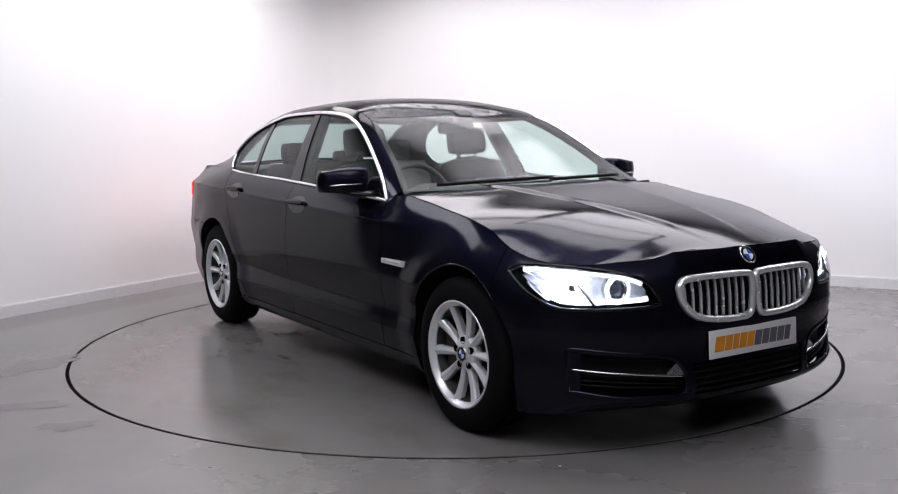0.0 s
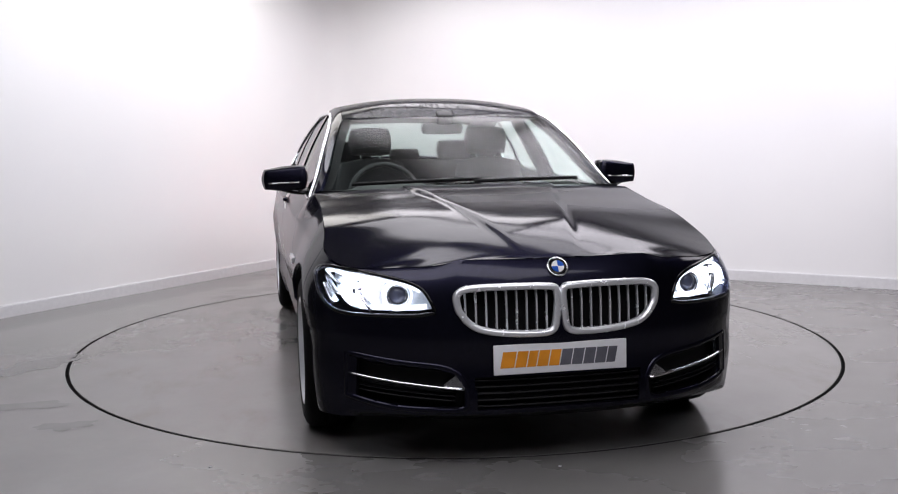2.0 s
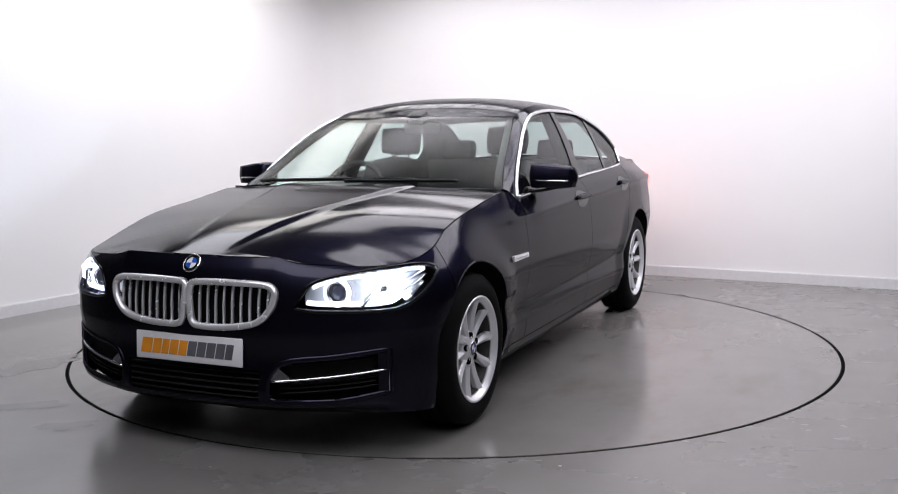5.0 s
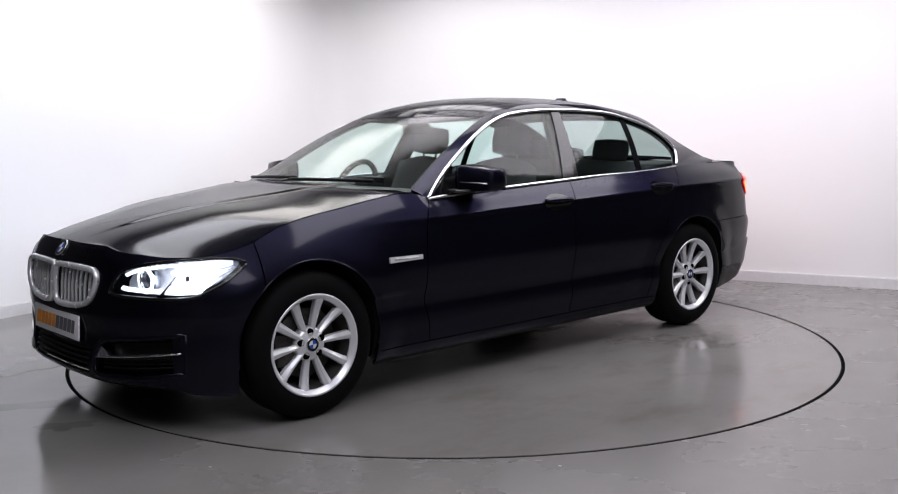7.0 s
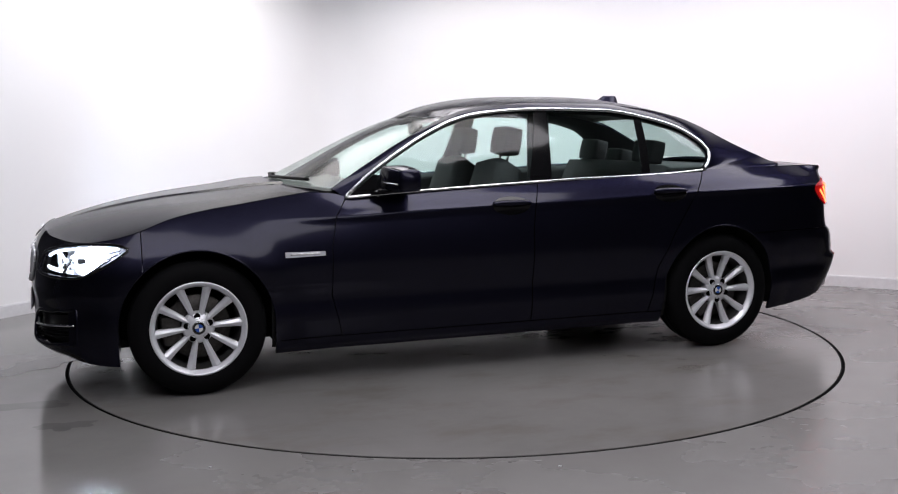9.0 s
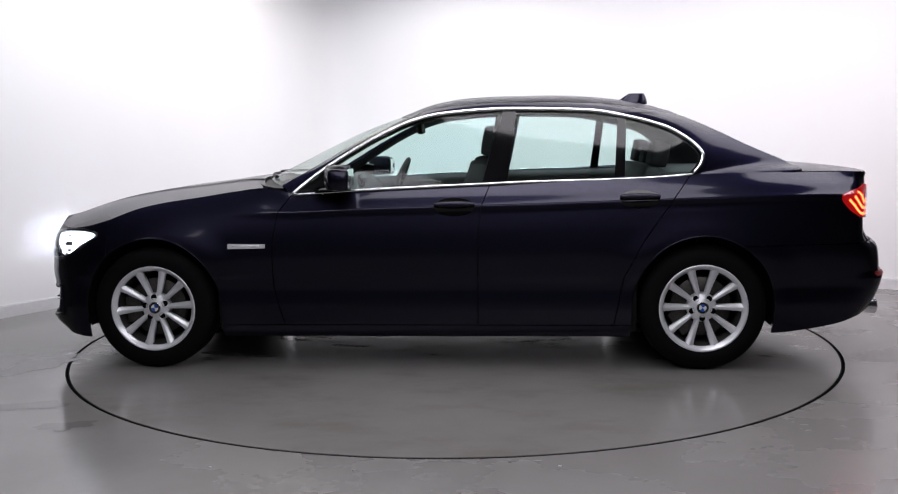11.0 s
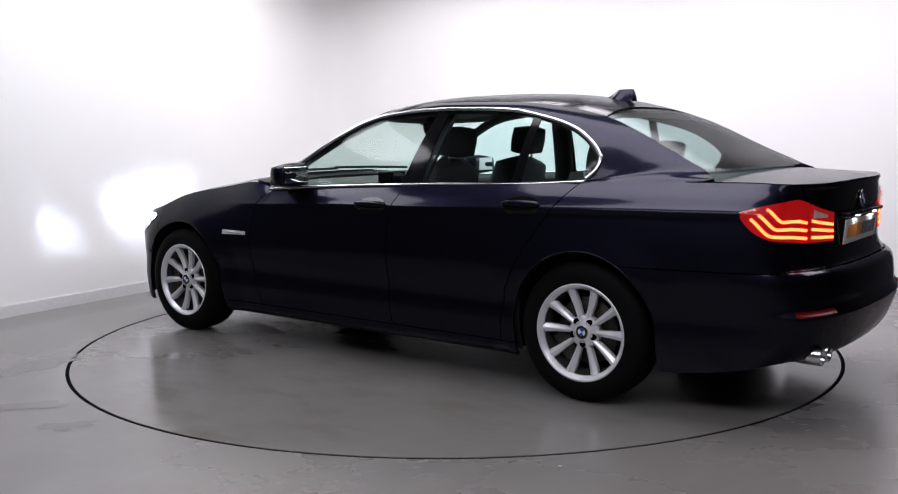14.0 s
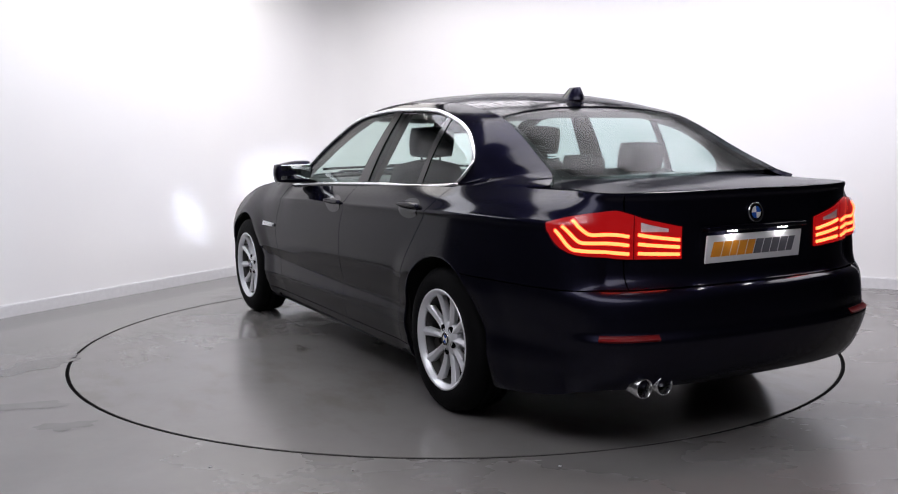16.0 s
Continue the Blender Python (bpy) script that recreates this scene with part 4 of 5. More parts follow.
def build_grille(car):
    poly = KIDNEY
    for sg in (1, -1):
        bm = bmesh.new()
        fy = [spline([(i, p[j]) for i, p in enumerate(poly + poly[:1])]) for j in (0, 1)]
        pts, outs = [], []
        for t in np.linspace(0, len(poly), 90, endpoint=False):
            y, z = fy[0](t), fy[1](t)
            p, n = body(s_of_y(max(y, 0.001)), z, -0.004)
            p.y = y
            pts.append(flip(p, sg)), outs.append((1, 0, 0.12))
        sweep(bm, pts, outs, 0.029, 0.022, closed=True)
        ring = part("kidney_grille", bm, BRIGHT_TRIM, car, "chrome-framed kidney grille with upright slats")
        for k in range(9):
            y = 0.050 + 0.0385 * k
            hits = [z for z in np.linspace(0.51, 0.73, 180) if inside(poly, y, z)]
            bm = bmesh.new()
            zs = np.linspace(min(hits), max(hits), 12)
            pp = []
            for z in zs:
                p = body(s_of_y(y), z, -0.020)[0]
                p.y = y
                pp.append(flip(p, sg))
            sweep(bm, pp, [(1, 0, 0.1)] * 12, 0.0085, 0.014)
            part("slat", bm, BRIGHT_TRIM, ring)
        bm = bmesh.new()
        grid(bm, [[flip((body(s_of_y(y), z, -0.075)[0].x, y, z), sg) for z in np.linspace(0.50, 0.73, 6)] for y in np.linspace(0.002, 0.41, 12)])
        part("radiator_mesh", bm, BLACK, ring)
    # lower intakes
    bm = bmesh.new()
    grid(bm, [[flip((body(s_of_y(abs(y)), z, -0.05)[0].x, y, z), 1) for z in np.linspace(0.225, 0.385, 8)] for y in np.linspace(-0.345, 0.345, 20)])
    mid = part("lower_grille", bm, BLACK, car, "black lower bumper intake with bars")
    for k in range(5):
        bm = bmesh.new()
        z = 0.252 + 0.024 * k
        sweep(bm, [(body(s_of_y(abs(y)), z, -0.03)[0].x, y, z) for y in np.linspace(-0.335, 0.335, 24)], [(1, 0, 0)] * 24, 0.008, 0.02)
        part("intake_bar", bm, BLACK, mid)
    for sg in (1, -1):
        s0, s1 = s_of_y(0.345), s_of_y(0.80)
        yy = lambda k: plan_at(s0 + (s1 - s0) * k)[1]
        bm = patch(s0, s1, lambda k: INTAKE_LOW(yy(k)) - 0.012, lambda k: INTAKE_UP(yy(k)) + 0.012, -0.045, sg=sg)
        side = part("side_intake", bm, BLACK, car, "black side intake with a bright blade")
        bm = bmesh.new()
        loop = [(s0 + (s1 - s0) * k, INTAKE_LOW(yy(k))) for k in np.linspace(0.03, 1, 26)] + [(s0 + (s1 - s0) * k, INTAKE_UP(yy(k))) for k in np.linspace(1, 0.03, 26)]
        pts, outs = zip(*[body(s, z, -0.010) for s, z in loop])
        sweep(bm, [flip(p, sg) for p in pts], [flip(n, sg) for n in outs], 0.026, 0.014, closed=True)
        part("intake_frame", bm, PAINT, side)
        bm = bmesh.new()
        bar_on_skin(bm, [(s0 + (s1 - s0) * k, 0.316 + 0.048 * k) for k in np.linspace(0.06, 0.97, 24)], -0.012, 0.011, 0.014, sg)
        part("blade", bm, CHROME, side, "thin satin chrome blade")
        bm = patch(s0 + (s1 - s0) * 0.05, s0 + (s1 - s0) * 0.22, lambda k: 0.322, lambda k: 0.322 + 0.062 * (1 - k) ** 0.7 + 0.004, -0.006, 10, 4, sg)
        thicken(bm, 0.02)
        part("blade_wedge", bm, CHROME, side)
        for z in (0.268, 0.285, 0.302, 0.375, 0.395):
            bm = bmesh.new()
            bar_on_skin(bm, [(s0 + (s1 - s0) * k, z + 0.035 * k) for k in np.linspace(0.12, 0.95, 18)], -0.036, 0.007, 0.015, sg)
            part("intake_bar", bm, BLACK, side)


def number_plate(car, x, z, lean, front):
    """A white plate whose name is shown as slanting blocks of orange and grey."""
    m = pose(x, 0, z, 0, lean, 0 if front else 180)
    bm = bmesh.new()
    box(bm, -0.004, 0.004, -0.262, 0.262, -0.056, 0.056, 0.003, m)
    plate = part("number_plate", bm, WHITE, car, "white plate with orange and grey print")
    widths = [1.25, 1.0, 0.85, 1.0, 0.95, 1.0, 1.0, 1.0, 1.0, 0.85]
    y = -0.232
    for i, w in enumerate(widths):
        wid = 0.046 * w
        bm = bmesh.new()
        pts = []
        for yy, zz in ((y, -0.030), (y + wid - 0.004, -0.030), (y + wid - 0.004, 0.030), (y, 0.030)):
            pts.append(((yy + 0.20 * zz), zz))
        bm.faces.new([bm.verts.new((0.0052, p[0], p[1])) for p in pts])
        bmesh.ops.recalc_face_normals(bm, faces=bm.faces[:])
        if sum(q.normal.x for q in bm.faces) < 0:
            bmesh.ops.reverse_faces(bm, faces=bm.faces[:])
        bmesh.ops.transform(bm, matrix=m, verts=bm.verts[:])
        part("print_block", bm, ORANGE if i < 5 else GREYPRINT, plate, smooth=False)
        y += wid
    return plate


def build_mirrors(car):
    for sg in (1, -1):
        bm = bmesh.new()
        bmesh.ops.create_cube(bm, size=1.0)
        bmesh.ops.subdivide_edges(bm, edges=bm.edges[:], cuts=7, use_grid_fill=True)
        for v in bm.verts:
            q = v.co * 2
            d = q.normalized() * max(abs(q.x), abs(q.y), abs(q.z))
            q = q.lerp(d, 0.42)
            inner = smooth(1, -1, q.y)
            x = -1.035 + 0.100 * (q.x if q.x > 0 else q.x * 0.65) * (0.72 + 0.28 * inner) - 0.035 * (q.y * 0.5 + 0.5)
            z = 1.027 + 0.074 * q.z * (0.80 + 0.20 * inner) - 0.004 * q.y
            v.co = flip((x, 0.934 + 0.122 * q.y, z), sg)
        bmesh.ops.recalc_face_normals(bm, faces=bm.faces[:])
        house = part("door_mirror", bm, PAINT, car, "dark blue door mirror on a black foot")
        bm = bmesh.new()
        box(bm, -1.108, -1.096, 0.835, 1.025, 0.985, 1.075, 0.004)
        for v in bm.verts:
            v.co = flip(v.co, sg)
        bmesh.ops.recalc_face_normals(bm, faces=bm.faces[:])
        part("mirror_glass", bm, MIRROR, house)
        bm = bmesh.new()
        sweep(bm, [flip(p, sg) for p in ((-1.03, 0.93, 0.972), (-1.00, 0.89, 0.962), (-0.96, 0.85, 0.956), (-0.92, 0.815, 0.955))], [(0.2, 0, 1)] * 4, 0.085, 0.024)
        part("mirror_foot", bm, GLOSS_BLACK, house)
        bm = bmesh.new()
        sweep(bm, [flip((-0.958 - 0.035 * k, 0.86 + 0.16 * k, 1.012 - 0.006 * k), sg) for k in np.linspace(0, 1, 8)], [(1, 0.2 * sg, 0)] * 8, 0.010, 0.008)
        part("indicator_strip", bm, CHROME, house, "pale indicator strip")
        bm = bmesh.new()
        lo = [(-0.785, 0.826, 0.945), (-0.99, 0.832, 0.955), (-0.99, 0.785, 1.045), (-0.93, 0.778, 1.050)]
        vs = [bm.verts.new(flip(p, sg)) for p in lo]
        bm.faces.new(vs)
        bmesh.ops.recalc_face_normals(bm, faces=bm.faces[:])
        if bm.faces[:][0].normal.y * sg < 0:
            bmesh.ops.reverse_faces(bm, faces=bm.faces[:])
        thicken(bm, 0.012)
        part("mirror_sail", bm, GLOSS_BLACK, house, smooth=False)


def build_handles(car):
    for sg in (1, -1):
        for x0, x1, zc in ((-1.545, -1.765, 0.878), (-2.525, -2.738, 0.914)):
            # oval lying on the skin, coloured black for the shade of the grip recess
            bm = bmesh.new()
            rows = []
            for a in np.linspace(0, 1, 20):
                half = 0.047 * math.sqrt(max(0.0, 1 - (2 * a - 1) ** 2)) + 0.0008
                x = x0 + (x1 - x0) * a
                rows.append([flip(body(s_of_x(x), zc - 0.008 + half * q, 0.0022 - 0.0008 * abs(q))[0], sg) for q in np.linspace(-1, 1, 9)])
            grid(bm, rows)
            bmesh.ops.recalc_face_normals(bm, faces=bm.faces[:])
            if sum(f.normal.y for f in bm.faces) * sg < 0:
                bmesh.ops.reverse_faces(bm, faces=bm.faces[:])
            handle = part("door_handle", bm, GLOSS_BLACK, car, "body-coloured pull handle over an oval blackened for the recess's shade")
            bm = bmesh.new()
            path = [(s_of_x(x0 + (x1 - x0) * k), zc + 0.006) for k in np.linspace(0.01, 0.99, 18)]
            bar_on_skin(bm, path, 0.004, 0.034, 0.022, sg, [0.45 + 0.55 * math.sin(math.pi * k) ** 0.5 for k in np.linspace(0.01, 0.99, 18)])
            part("pull", bm, PAINT, handle)
        bm = patch(s_of_x(-0.430), s_of_x(-0.632), lambda k: 0.656 + 0.003 * k, lambda k: 0.684 - 0.003 * k, 0.013, 14, 4, sg)
        thicken(bm, 0.012)
        vent = part("wing_vent", bm, ALLOY, car, "small chrome side vent on the wing")
        bm = bmesh.new()
        bar_on_skin(bm, [(s_of_x(-0.455 - 0.15 * k), 0.671) for k in np.linspace(0, 1, 8)], 0.0125, 0.010, 0.0035, sg)
        part("lens_strip", bm, WHITE_ENAMEL, vent)


# ---- wheels ----
def build_wheel(car, x, sg):
    wheel = new("wheel")
    wheel.parent = car
    wheel.matrix_basis = pose(x, 0.812 * sg, 0.3345, 0, 36 if x < -1 else 5, 0 if sg > 0 else 180)
    tagged(wheel, "silver ten-spoke alloy wheel with a black tyre")
    bm = bmesh.new()
    lathe(bm, [(0.222, 0.098), (0.230, 0.109), (0.238, 0.112), (0.262, 0.117), (0.290, 0.114), (0.316, 0.102), (0.330, 0.086), (0.3345, 0.055), (0.3335, 0.030), (0.327, 0.028), (0.327, 0.022), (0.3345, 0.020),
               (0.3345, -0.020), (0.327, -0.022), (0.327, -0.028), (0.3335, -0.030), (0.3345, -0.055), (0.330, -0.086), (0.30, -0.108), (0.238, -0.11), (0.222, -0.1)], 72)
    part("tyre", bm, RUBBER, wheel)
    bm = bmesh.new()
    lathe(bm, [(0.235, 0.106), (0.2335, 0.113), (0.228, 0.1145), (0.222, 0.110), (0.216, 0.100), (0.209, 0.092), (0.205, 0.085), (0.219, 0.098)], 72)
    part("rim", bm, ALLOY, wheel)
    bm = bmesh.new()
    lathe(bm, [(0.2065, 0.086), (0.200, 0.04), (0.190, -0.09), (0.186, -0.09), (0.196, 0.04), (0.203, 0.084)], 72)
    part("barrel", bm, BARREL, wheel)
    bm = bmesh.new()
    lathe(bm, [(0, 0.083), (0.036, 0.083), (0.040, 0.080), (0.066, 0.077), (0.075, 0.070), (0.080, 0.055), (0.08, 0.02), (0, 0.02)], 48)
    part("hub", bm, ALLOY, wheel)
    for k in range(5):
        for d in (-17.5, 17.5):
            bm = bmesh.new()
            a = radians(90 + 72 * k + 36 + d)
            rad, tan = Vector((math.cos(a), 0, math.sin(a))), Vector((-math.sin(a), 0, math.cos(a)))
            rings = []
            for j, r in enumerate(np.linspace(0.050, 0.216, 12)):
                q = j / 11
                w = 0.0115 + 0.0105 * q + 0.004 * smooth(0.85, 1.0, q)
                top = 0.079 + 0.017 * q - 0.006 * math.sin(math.pi * q)
                ring = []
                for u, dy in ((-1.0, -0.034), (-1.0, -0.013), (-0.82, -0.008), (-0.12, 0.0), (0.12, 0.0), (0.82, -0.008), (1.0, -0.013), (1.0, -0.034)):
                    ring.append(bm.verts.new(rad * r + tan * (u * w) + Vector((0, top + dy, 0))))
                rings.append(ring)
            for p, q in zip(rings, rings[1:]):
                for i in range(8):
                    bm.faces.new((p[i], p[(i + 1) % 8], q[(i + 1) % 8], q[i]))
            bm.faces.new(rings[0]), bm.faces.new(rings[-1])
            bmesh.ops.recalc_face_normals(bm, faces=bm.faces[:])
            sharpen(part("spoke", bm, ALLOY, wheel), 14)
        bm = bmesh.new()
        a = radians(90 + 72 * k)
        tube(bm, Vector((0.058 * math.cos(a), 0.066, 0.058 * math.sin(a))), (0, 1, 0), 0.0155, 0.0145, 0.013, 16)
        cylinder(bm, (0.058 * math.cos(a), 0.0765, 0.058 * math.sin(a)), (0, 1, 0), 0.0145, 0.004, 16)
        part("bolt", bm, SEAL, wheel)
    bm = bmesh.new()
    lathe(bm, [(0.05, 0.030), (0.158, 0.030), (0.160, 0.028), (0.160, 0.004), (0.05, 0.004)], 48)
    part("brake_disc", bm, STEEL, wheel)
    bm = bmesh.new()
    box(bm, 0.085, 0.175, 0.0, 0.055, -0.075, 0.075, 0.012)
    part("brake_caliper", bm, STEEL, wheel)
    bm = bmesh.new()
    lathe(bm, [(0, -0.05), (0.195, -0.05), (0.195, -0.06), (0, -0.06)], 40)
    part("splash_plate", bm, BLACK, wheel)
    badge = roundel(wheel, (0, 0.085, 0), (0, 1, 0), 0.033, "centre_cap")


def build_under(car):
    """Floor pan, inner arches and engine bay blind: what closes the shell below."""
    bm = bmesh.new()
    for x0, x1, y in ((0.62, 0.40, 0.60), (0.40, -0.42, 0.52), (-0.42, -2.55, 0.84), (-2.55, -3.40, 0.52)):
        box(bm, x1, x0, -y, y, 0.185, 0.225 if x0 > -3.3 else 0.30)
    box(bm, -3.80, -3.40, -0.60, 0.60, 0.29, 0.34)
    part("floor_pan", bm, BLACK, car, "black underbody", smooth=False)
    # black box and panel, added to hide the tail lamps' glowing backs
    bm = bmesh.new()
    box(bm, -3.56, -2.92, -0.68, 0.68, 0.30, 0.97)
    part("boot_blind", bm, BLACK, car, "black box added in the boot to block the tail lamps' glow", smooth=False)
    bm = bmesh.new()
    box(bm, -2.95, -2.935, -0.83, 0.83, 0.22, 0.995)
    part("rear_bulkhead", bm, BLACK, car, "dark panel between the cabin and the boot", smooth=False)
    for sg in (1, -1):
        # black sheet added behind the shut lines, so that no light leaks through
        bm = patch(s_of_x(-0.36), s_of_x(-2.62), lambda k: 0.20, lambda k: 0.90, -0.020, 40, 12, sg)
        part("seam_blind", bm, BLACK, car, "black sheet added behind the door seams to keep the gaps dark")
    for ax, az, r in ARCHES:
        for sg in (1, -1):
            bm = bmesh.new()
            rows = []
            for a in np.linspace(-16, 196, 50):
                c, s = math.cos(radians(a)), math.sin(radians(a))
                edge = body(s_of_x(ax + r * c), az + r * s, -0.012)[0].y
                rows.append([flip((ax + (r + 0.004) * c, y, az + (r + 0.004) * s), sg) for y in (edge, edge - 0.02, 0.70, 0.54)])
            vs = grid(bm, rows)
            bm.faces.new([row[-1] for row in vs])
            part("arch_liner", bm, BLACK, car, "black wheel arch liner")
            bm = bmesh.new()
            pts, outs = [], []
            for a in np.linspace(-9, 189, 60):
                p = body(s_of_x(ax + r * math.cos(radians(a))), az + r * math.sin(radians(a)), -0.006)[0]
                p.x, p.z = ax + r * math.cos(radians(a)), az + r * math.sin(radians(a))
                pts.append(flip(p, sg)), outs.append((0, sg, 0))
            sweep(bm, pts, outs, 0.010, 0.007)
            part("arch_lip", bm, PAINT, car)
    bm = bmesh.new()
    grid(bm, [[(x, y * w, z) for y in np.linspace(-1, 1, 6)] for x, z, w in ((0.62, 0.22, 0.60), (0.60, 0.60, 0.62), (0.45, 0.66, 0.66), (-0.1, 0.78, 0.70), (-0.62, 0.85, 0.74))])
    part("engine_blind", bm, BLACK, car)
    bm = bmesh.new()
    rows = []
    for q in np.linspace(-1, 1, 30):
        f = 1 - q * q
        rows.append([(-0.60 + 0.15 * f, 0.775 * q, 0.985 + 0.005 * f), (-0.66 + 0.17 * f, 0.775 * q, 0.972 + 0.016 * f), (-0.76 + 0.2 * f, 0.77 * q, 0.965 + 0.015 * f)])
    grid(bm, rows)
    bmesh.ops.recalc_face_normals(bm, faces=bm.faces[:])
    thicken(bm, 0.03)
    part("scuttle", bm, BLACK, car, "black plastic scuttle panel below the windscreen")
    for y0, y1 in ((-0.62, 0.02), (-0.02, 0.56)):
        bm = bmesh.new()
        pts = []
        for k in np.linspace(0, 1, 14):
            y = y0 + (y1 - y0) * k
            f = 1 - (y / 0.77) ** 2
            pts.append((-0.70 + 0.195 * f - 0.02 * k, y, 1.000 + 0.016 * f + 0.010 * k))
        sweep(bm, pts, [(0.4, 0, 1)] * 14, 0.016, 0.014)
        part("wiper", bm, BLACK, car, "black wiper blade at rest")
    bm = bmesh.new()
    rows = []
    for k in range(9):
        q = k / 8
        w = 0.040 * (1 - 0.72 * q ** 1.1)
        z = ROOF_Z(-2.70) - 0.014 + 0.064 * q
        x0, x1 = -2.570 - 0.105 * q ** 0.9, -2.785 + 0.020 * q * q
        ring = [(x0 + (x1 - x0) * a, w * b, z) for a, b in ((0, 0), (0.25, 0.7), (0.6, 1), (0.92, 0.75), (1, 0), (0.92, -0.75), (0.6, -1), (0.25, -0.7), (0, 0))]
        rows.append(ring)
    vs = grid(bm, rows)
    bm.faces.new(vs[-1][:-1])
    bmesh.ops.remove_doubles(bm, verts=bm.verts[:], dist=1e-5)
    bmesh.ops.recalc_face_normals(bm, faces=bm.faces[:])
    part("roof_aerial", bm, PAINT, car, "shark-fin roof aerial")
    for y in (0.572, 0.472):
        bm = bmesh.new()
        tube(bm, Vector((-3.80, y, 0.290)), (-1, 0, -0.03), 0.040, 0.035, 0.175)
        part("exhaust_pipe", bm, CHROME, car, "polished twin exhaust tailpipe")
        bm = bmesh.new()
        cylinder(bm, (-3.83, y, 0.290), (1, 0, 0), 0.035, 0.01)
        part("pipe_inside", bm, BLACK, car)


# ---- cabin ----
def cushion(bm, cx, cy, cz, sx, sy, sz, lean=0.0, soft=0.45, pinch=0.0):
    before = set(bm.verts)
    bmesh.ops.create_cube(bm, size=2.0)
    made = [v for v in bm.verts if v not in before]
    es = list({e for v in made for e in v.link_edges})
    bmesh.ops.subdivide_edges(bm, edges=es, cuts=5, use_grid_fill=True)
    m = pose(cx, cy, cz, 0, lean, 0)
    for v in (v for v in bm.verts if v not in before):
        q = v.co.copy()
        d = q.normalized() * max(abs(q.x), abs(q.y), abs(q.z))
        q = q.lerp(d, soft)
        q.y *= 1 - pinch * max(0, q.z)
        v.co = m @ Vector((q.x * sx, q.y * sy, q.z * sz))


def build_cabin(car):
    for y in (0.37, -0.37):
        bm = bmesh.new()
        cushion(bm, -1.36, y, 0.50, 0.27, 0.26, 0.09)
        seat = part("front_seat", bm, FABRIC, car, "dark cloth front seat with a headrest")
        bm = bmesh.new()
        cushion(bm, -1.72, y, 0.80, 0.085, 0.255, 0.32, -16, 0.38, 0.16)
        part("seat_back", bm, FABRIC, seat)
        bm = bmesh.new()
        cushion(bm, -1.845, y, 1.205, 0.055, 0.135, 0.088, -10, 0.40)
        part("headrest", bm, FABRIC, seat)
        for d in (-0.06, 0.06):
            bm = bmesh.new()
            cylinder(bm, (-1.83, y + d, 1.11), (-0.15, 0, 1), 0.007, 0.12, 10)
            part("headrest_post", bm, CHROME, seat)
    bm = bmesh.new()
    cushion(bm, -2.38, 0, 0.50, 0.26, 0.66, 0.10, 0, 0.25)
    bench = part("rear_bench", bm, FABRIC, car, "dark cloth rear bench with three headrests")
    bm = bmesh.new()
    cushion(bm, -2.70, 0, 0.78, 0.085, 0.66, 0.30, -20, 0.25)
    part("bench_back", bm, FABRIC, bench)
    for y, w in ((0.37, 0.13), (0.0, 0.11), (-0.37, 0.13)):
        bm = bmesh.new()
        cushion(bm, -2.80, y, 1.125 if y else 1.09, 0.05, w, 0.075 if y else 0.05, -12, 0.35)
        part("headrest", bm, FABRIC, bench)
    bm = bmesh.new()
    box(bm, -3.50, -2.78, -0.66, 0.66, 0.985, 1.035, 0.02)
    part("parcel_shelf", bm, TRIM_IN, car, "dark rear parcel shelf")
    bm = bmesh.new()
    rows = []
    for y in np.linspace(-0.74, 0.74, 40):
        f = 1 - (y / 0.75) ** 2
        hump = 0.035 * smooth(0.24, 0.14, abs(y + 0.37))
        rows.append([(-0.62 + 0.18 * f, y, 0.955), (-0.80 + 0.1 * f, y, 0.972), (-0.95, y, 0.965 + hump), (-1.03, y, 0.945 + hump), (-1.06, y, 0.90), (-1.02, y, 0.80), (-0.98, y, 0.60), (-0.90, y, 0.45)])
    grid(bm, rows)
    bmesh.ops.recalc_face_normals(bm, faces=bm.faces[:])
    dash = part("dashboard", bm, TRIM_IN, car, "dark soft-touch dashboard")
    bm = bmesh.new()
    box(bm, -1.04, -1.02, -0.12, 0.14, 0.93, 1.015, 0.008)
    part("dash_screen", bm, GLOSS_BLACK, dash)
    bm = bmesh.new()
    m = Matrix.Translation((-1.20, -0.37, 0.905)) @ pose(0, 0, 0, 0, 66, 0)
    pts = [m @ Vector((0.185 * math.cos(a), 0.185 * math.sin(a), 0)) for a in np.linspace(0, 2 * math.pi, 48, endpoint=False)]
    sweep(bm, pts, [m.to_3x3() @ Vector((math.cos(a), math.sin(a), 0)) for a in np.linspace(0, 2 * math.pi, 48, endpoint=False)], 0.030, 0.028, closed=True)
    wheel = part("steering_wheel", bm, TRIM_IN, car, "black steering wheel on the right-hand side")
    bm = bmesh.new()
    cushion(bm, -1.19, -0.37, 0.90, 0.03, 0.085, 0.065, -24, 0.35)
    part("airbag_pad", bm, TRIM_IN, wheel)
    for a in (0, 180, 270):
        bm = bmesh.new()
        d = Vector((math.cos(radians(a + 90)), math.sin(radians(a + 90)), 0))
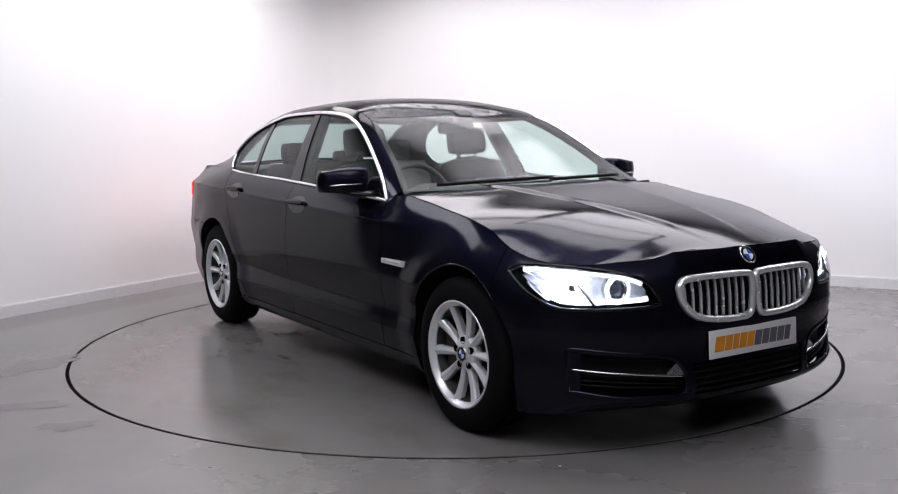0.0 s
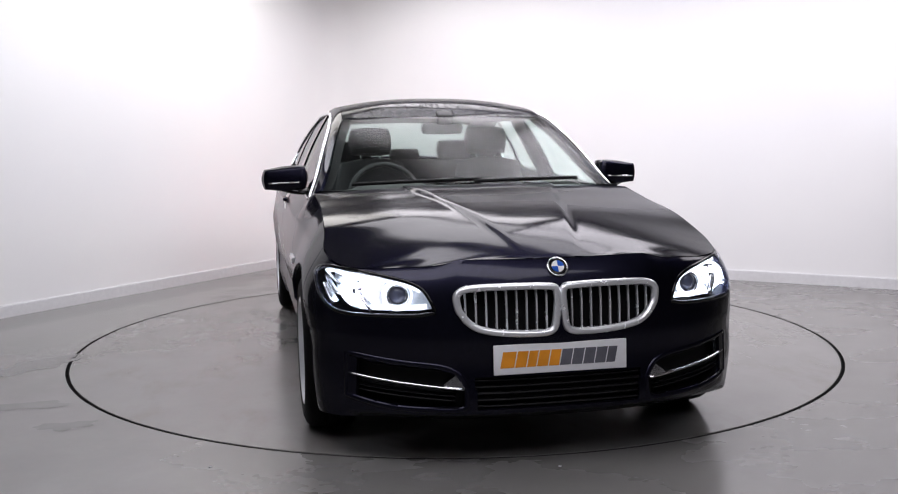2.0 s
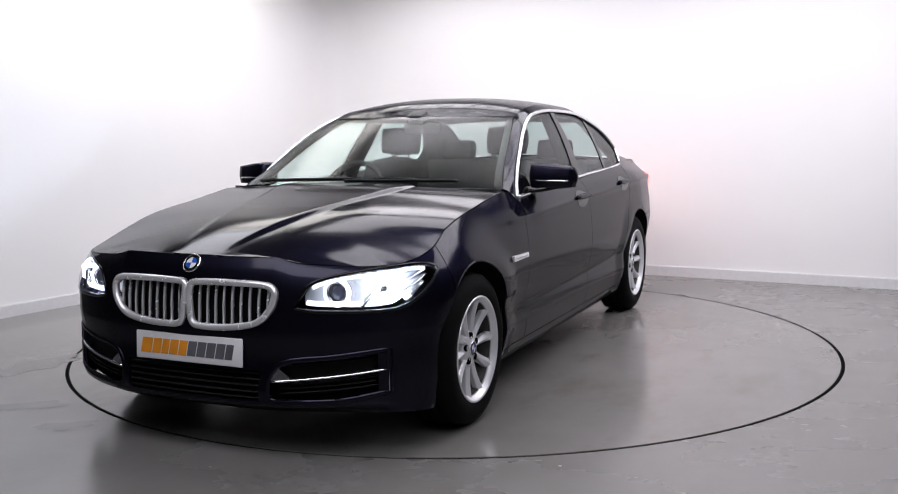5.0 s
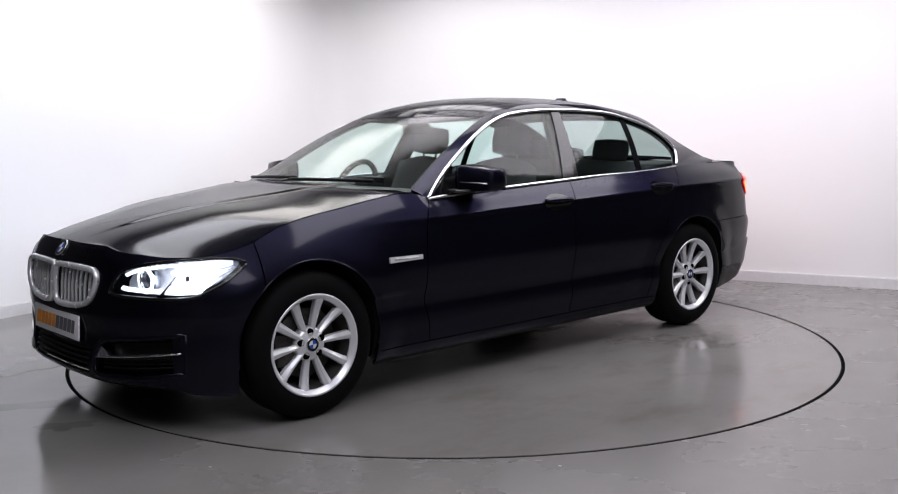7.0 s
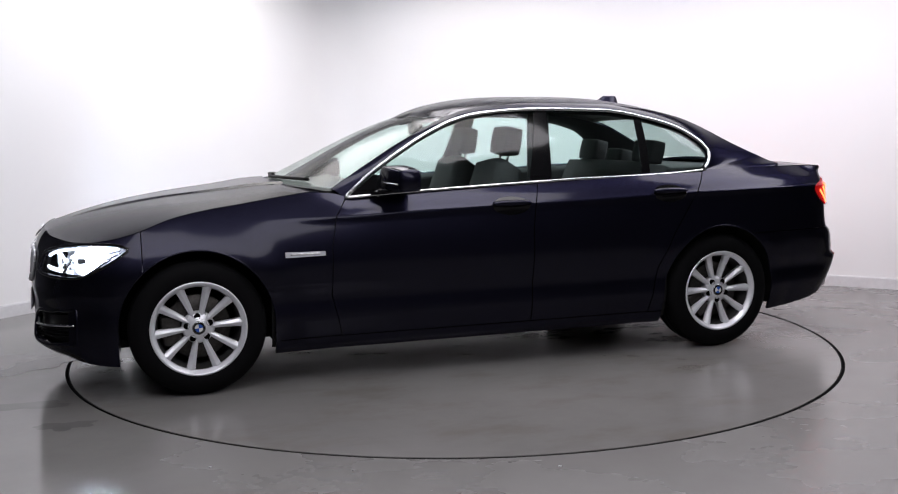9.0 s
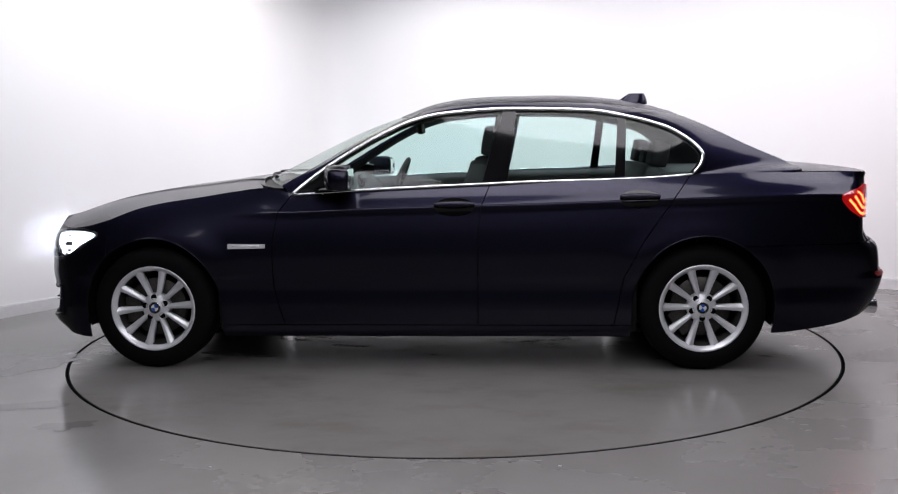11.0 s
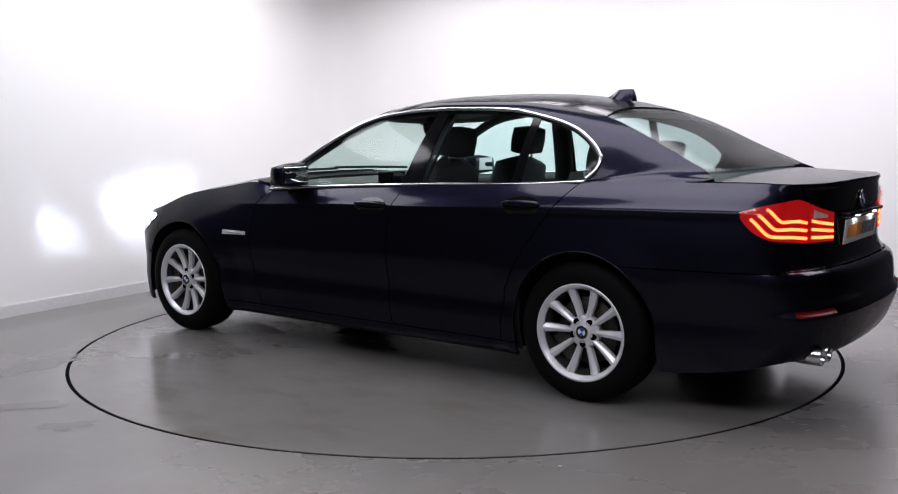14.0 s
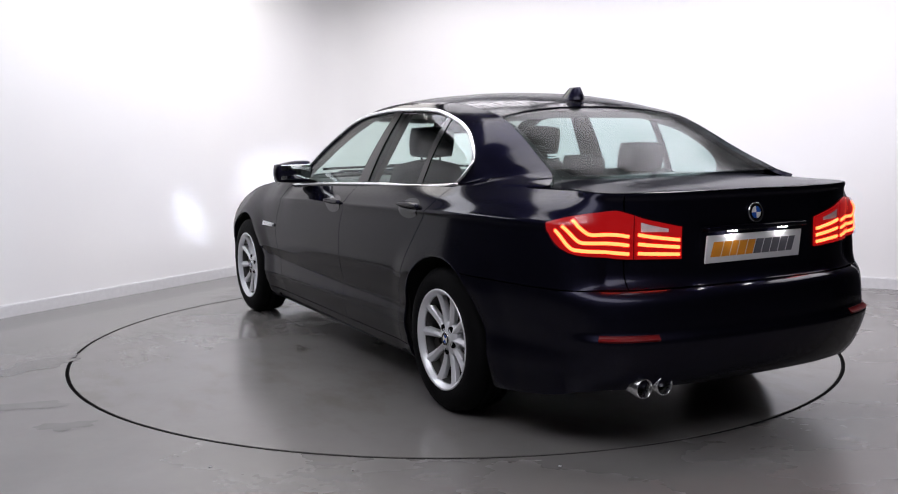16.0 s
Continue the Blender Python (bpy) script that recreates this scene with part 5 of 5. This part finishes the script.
        sweep(bm, [m @ (d * r) for r in (0.05, 0.1, 0.15, 0.19)], [m.to_3x3() @ Vector((0, 0, 1))] * 4, 0.035, 0.015)
        part("wheel_spoke", bm, TRIM_IN, wheel)
    bm = bmesh.new()
    cushion(bm, -1.40, 0.0, 1.285, 0.018, 0.125, 0.036, 10, 0.35)
    mir = part("cabin_mirror", bm, TRIM_IN, car, "black rear-view mirror behind the windscreen")
    bm = bmesh.new()
    cushion(bm, -1.34, 0.0, 1.345, 0.05, 0.05, 0.03, 20, 0.3)
    part("sensor_pod", bm, TRIM_IN, mir)
    for sg in (1, -1):
        bm = bmesh.new()
        rows = []
        for x in np.linspace(-0.72, -2.86, 40):
            b = BELT(max(x, -2.88))
            rows.append([flip(p, sg) for p in ((x, 0.800, b - 0.012), (x, 0.765, b - 0.006), (x, 0.745, b - 0.05), (x, 0.735, 0.72), (x, 0.70, 0.66), (x, 0.735, 0.60), (x, 0.74, 0.22))])
        grid(bm, rows)
        part("door_card", bm, TRIM_IN, car, "dark inner door trim")
        bm = bmesh.new()
        rows = []
        for z in np.linspace(0.45, 1.36, 14):
            q = (z - 0.98) / 0.4
            yy = 0.795 - 0.20 * max(0, q) - 0.01
            rows.append([flip((-1.865 - 0.085 * q + dx, yy + dy, z), sg) for dx, dy in ((-0.065, 0.01), (-0.05, -0.035), (0.05, -0.035), (0.065, 0.01))])
        grid(bm, rows)
        part("inner_post", bm, TRIM_IN, car)
        bm = bmesh.new()
        rows = []
        for t in np.linspace(0.3, 13.6, 70):
            i, o = inner_at(t), outer_at(t)
            rows.append([flip(p - Vector((0, 0.03, 0.025)), sg) for p in (i.lerp(o, -0.1) + Vector((0, 0.02, 0.015)), i, i.lerp(o, 0.5) - Vector((0, 0.01, 0.01)), o - Vector((0, 0.02, 0.0)))])
        grid(bm, rows)
        part("pillar_trim", bm, TRIM_IN, car)
    cross_sheet("headliner", 4.3, 8.9, spline([(4, 0.085), (6, 0.0), (8, 0.03), (9, 0.055)]), lambda t, e: ROOF_Z(e.x) - 0.035, LINER, car, "pale grey cloth headliner", fold=0.03, pull=0.03)


build_headlamps(car)
build_tail_lamps(car)
build_grille(car)
number_plate(car, 0.800, 0.428, -3, True)
number_plate(car, -3.962, 0.796, 6, False)
bm = bmesh.new()
box(bm, -3.992, -3.945, -0.275, 0.275, 0.868, 0.886, 0.006)
part("boot_handle_lip", bm, PAINT, car, "dark blue lip over the number plate recess")
for py in (0.14, -0.14):
    bm = bmesh.new()
    box(bm, -3.990, -3.972, py - 0.020, py + 0.020, 0.8655, 0.8685, 0.001)
    part("plate_lamp", bm, PLATE_GLOW, car, "small lit number plate lamp")
roundel(car, body(0.0005, 0.762, 0.004)[0], (1, 0, 0.75), 0.041)
roundel(car, (-3.966, 0, 0.932), (-1, 0, 0.12), 0.041)
build_mirrors(car)
build_handles(car)
for wx in (0.0, -2.968):
    for ws in (1, -1):
        build_wheel(car, wx, ws)
build_under(car)
build_cabin(car)

# the sprung body sits a little high over its wheels
for ob in bpy.data.objects:
    top = ob
    while top.parent and top.parent is not car:
        top = top.parent
    if top.parent is car and not top.name.startswith("wheel") and ob.type == "MESH":
        ob.data.transform(Matrix.Diagonal((1, 1, 1.010, 1)))


# ---- what moves ----
TURN = [(0.0, -56.99), (0.5, -60.46), (1.0, -65.95), (1.5, -71.73), (2.0, -77.95), (2.5, -83.85), (3.0, -90.0), (3.5, -95.9), (4.0, -102.0), (4.5, -107.95),
        (5.0, -113.85), (5.5, -119.8), (6.0, -125.7), (6.5, -131.6), (7.0, -137.4), (7.5, -143.25), (8.0, -149.25), (8.5, -155.05), (9.0, -161.0),
        (9.5, -166.7), (10.0, -172.3), (10.5, -177.9), (11.0, -183.4), (11.5, -188.95), (12.0, -194.72), (12.5, -200.4), (13.0, -206.0), (13.5, -211.65),
        (14.0, -217.5), (14.5, -223.4), (15.0, -229.3), (15.5, -235.15), (16.0, -241.25)]


def motions():
    rows_car, rows_table = [], []
    for t, deg in TURN:
        a = radians(deg)
        ox, oy = math.cos(a) * AXIS.x - math.sin(a) * AXIS.y, math.sin(a) * AXIS.x + math.cos(a) * AXIS.y
        rows_car.append((t, pose(-ox, -oy, 0, 0, 0, deg)))
        rows_table.append((t, pose(0, 0, 0, 0, 0, deg)))
    walk(car, rows_car)
    walk(turntable, rows_table)


motions()
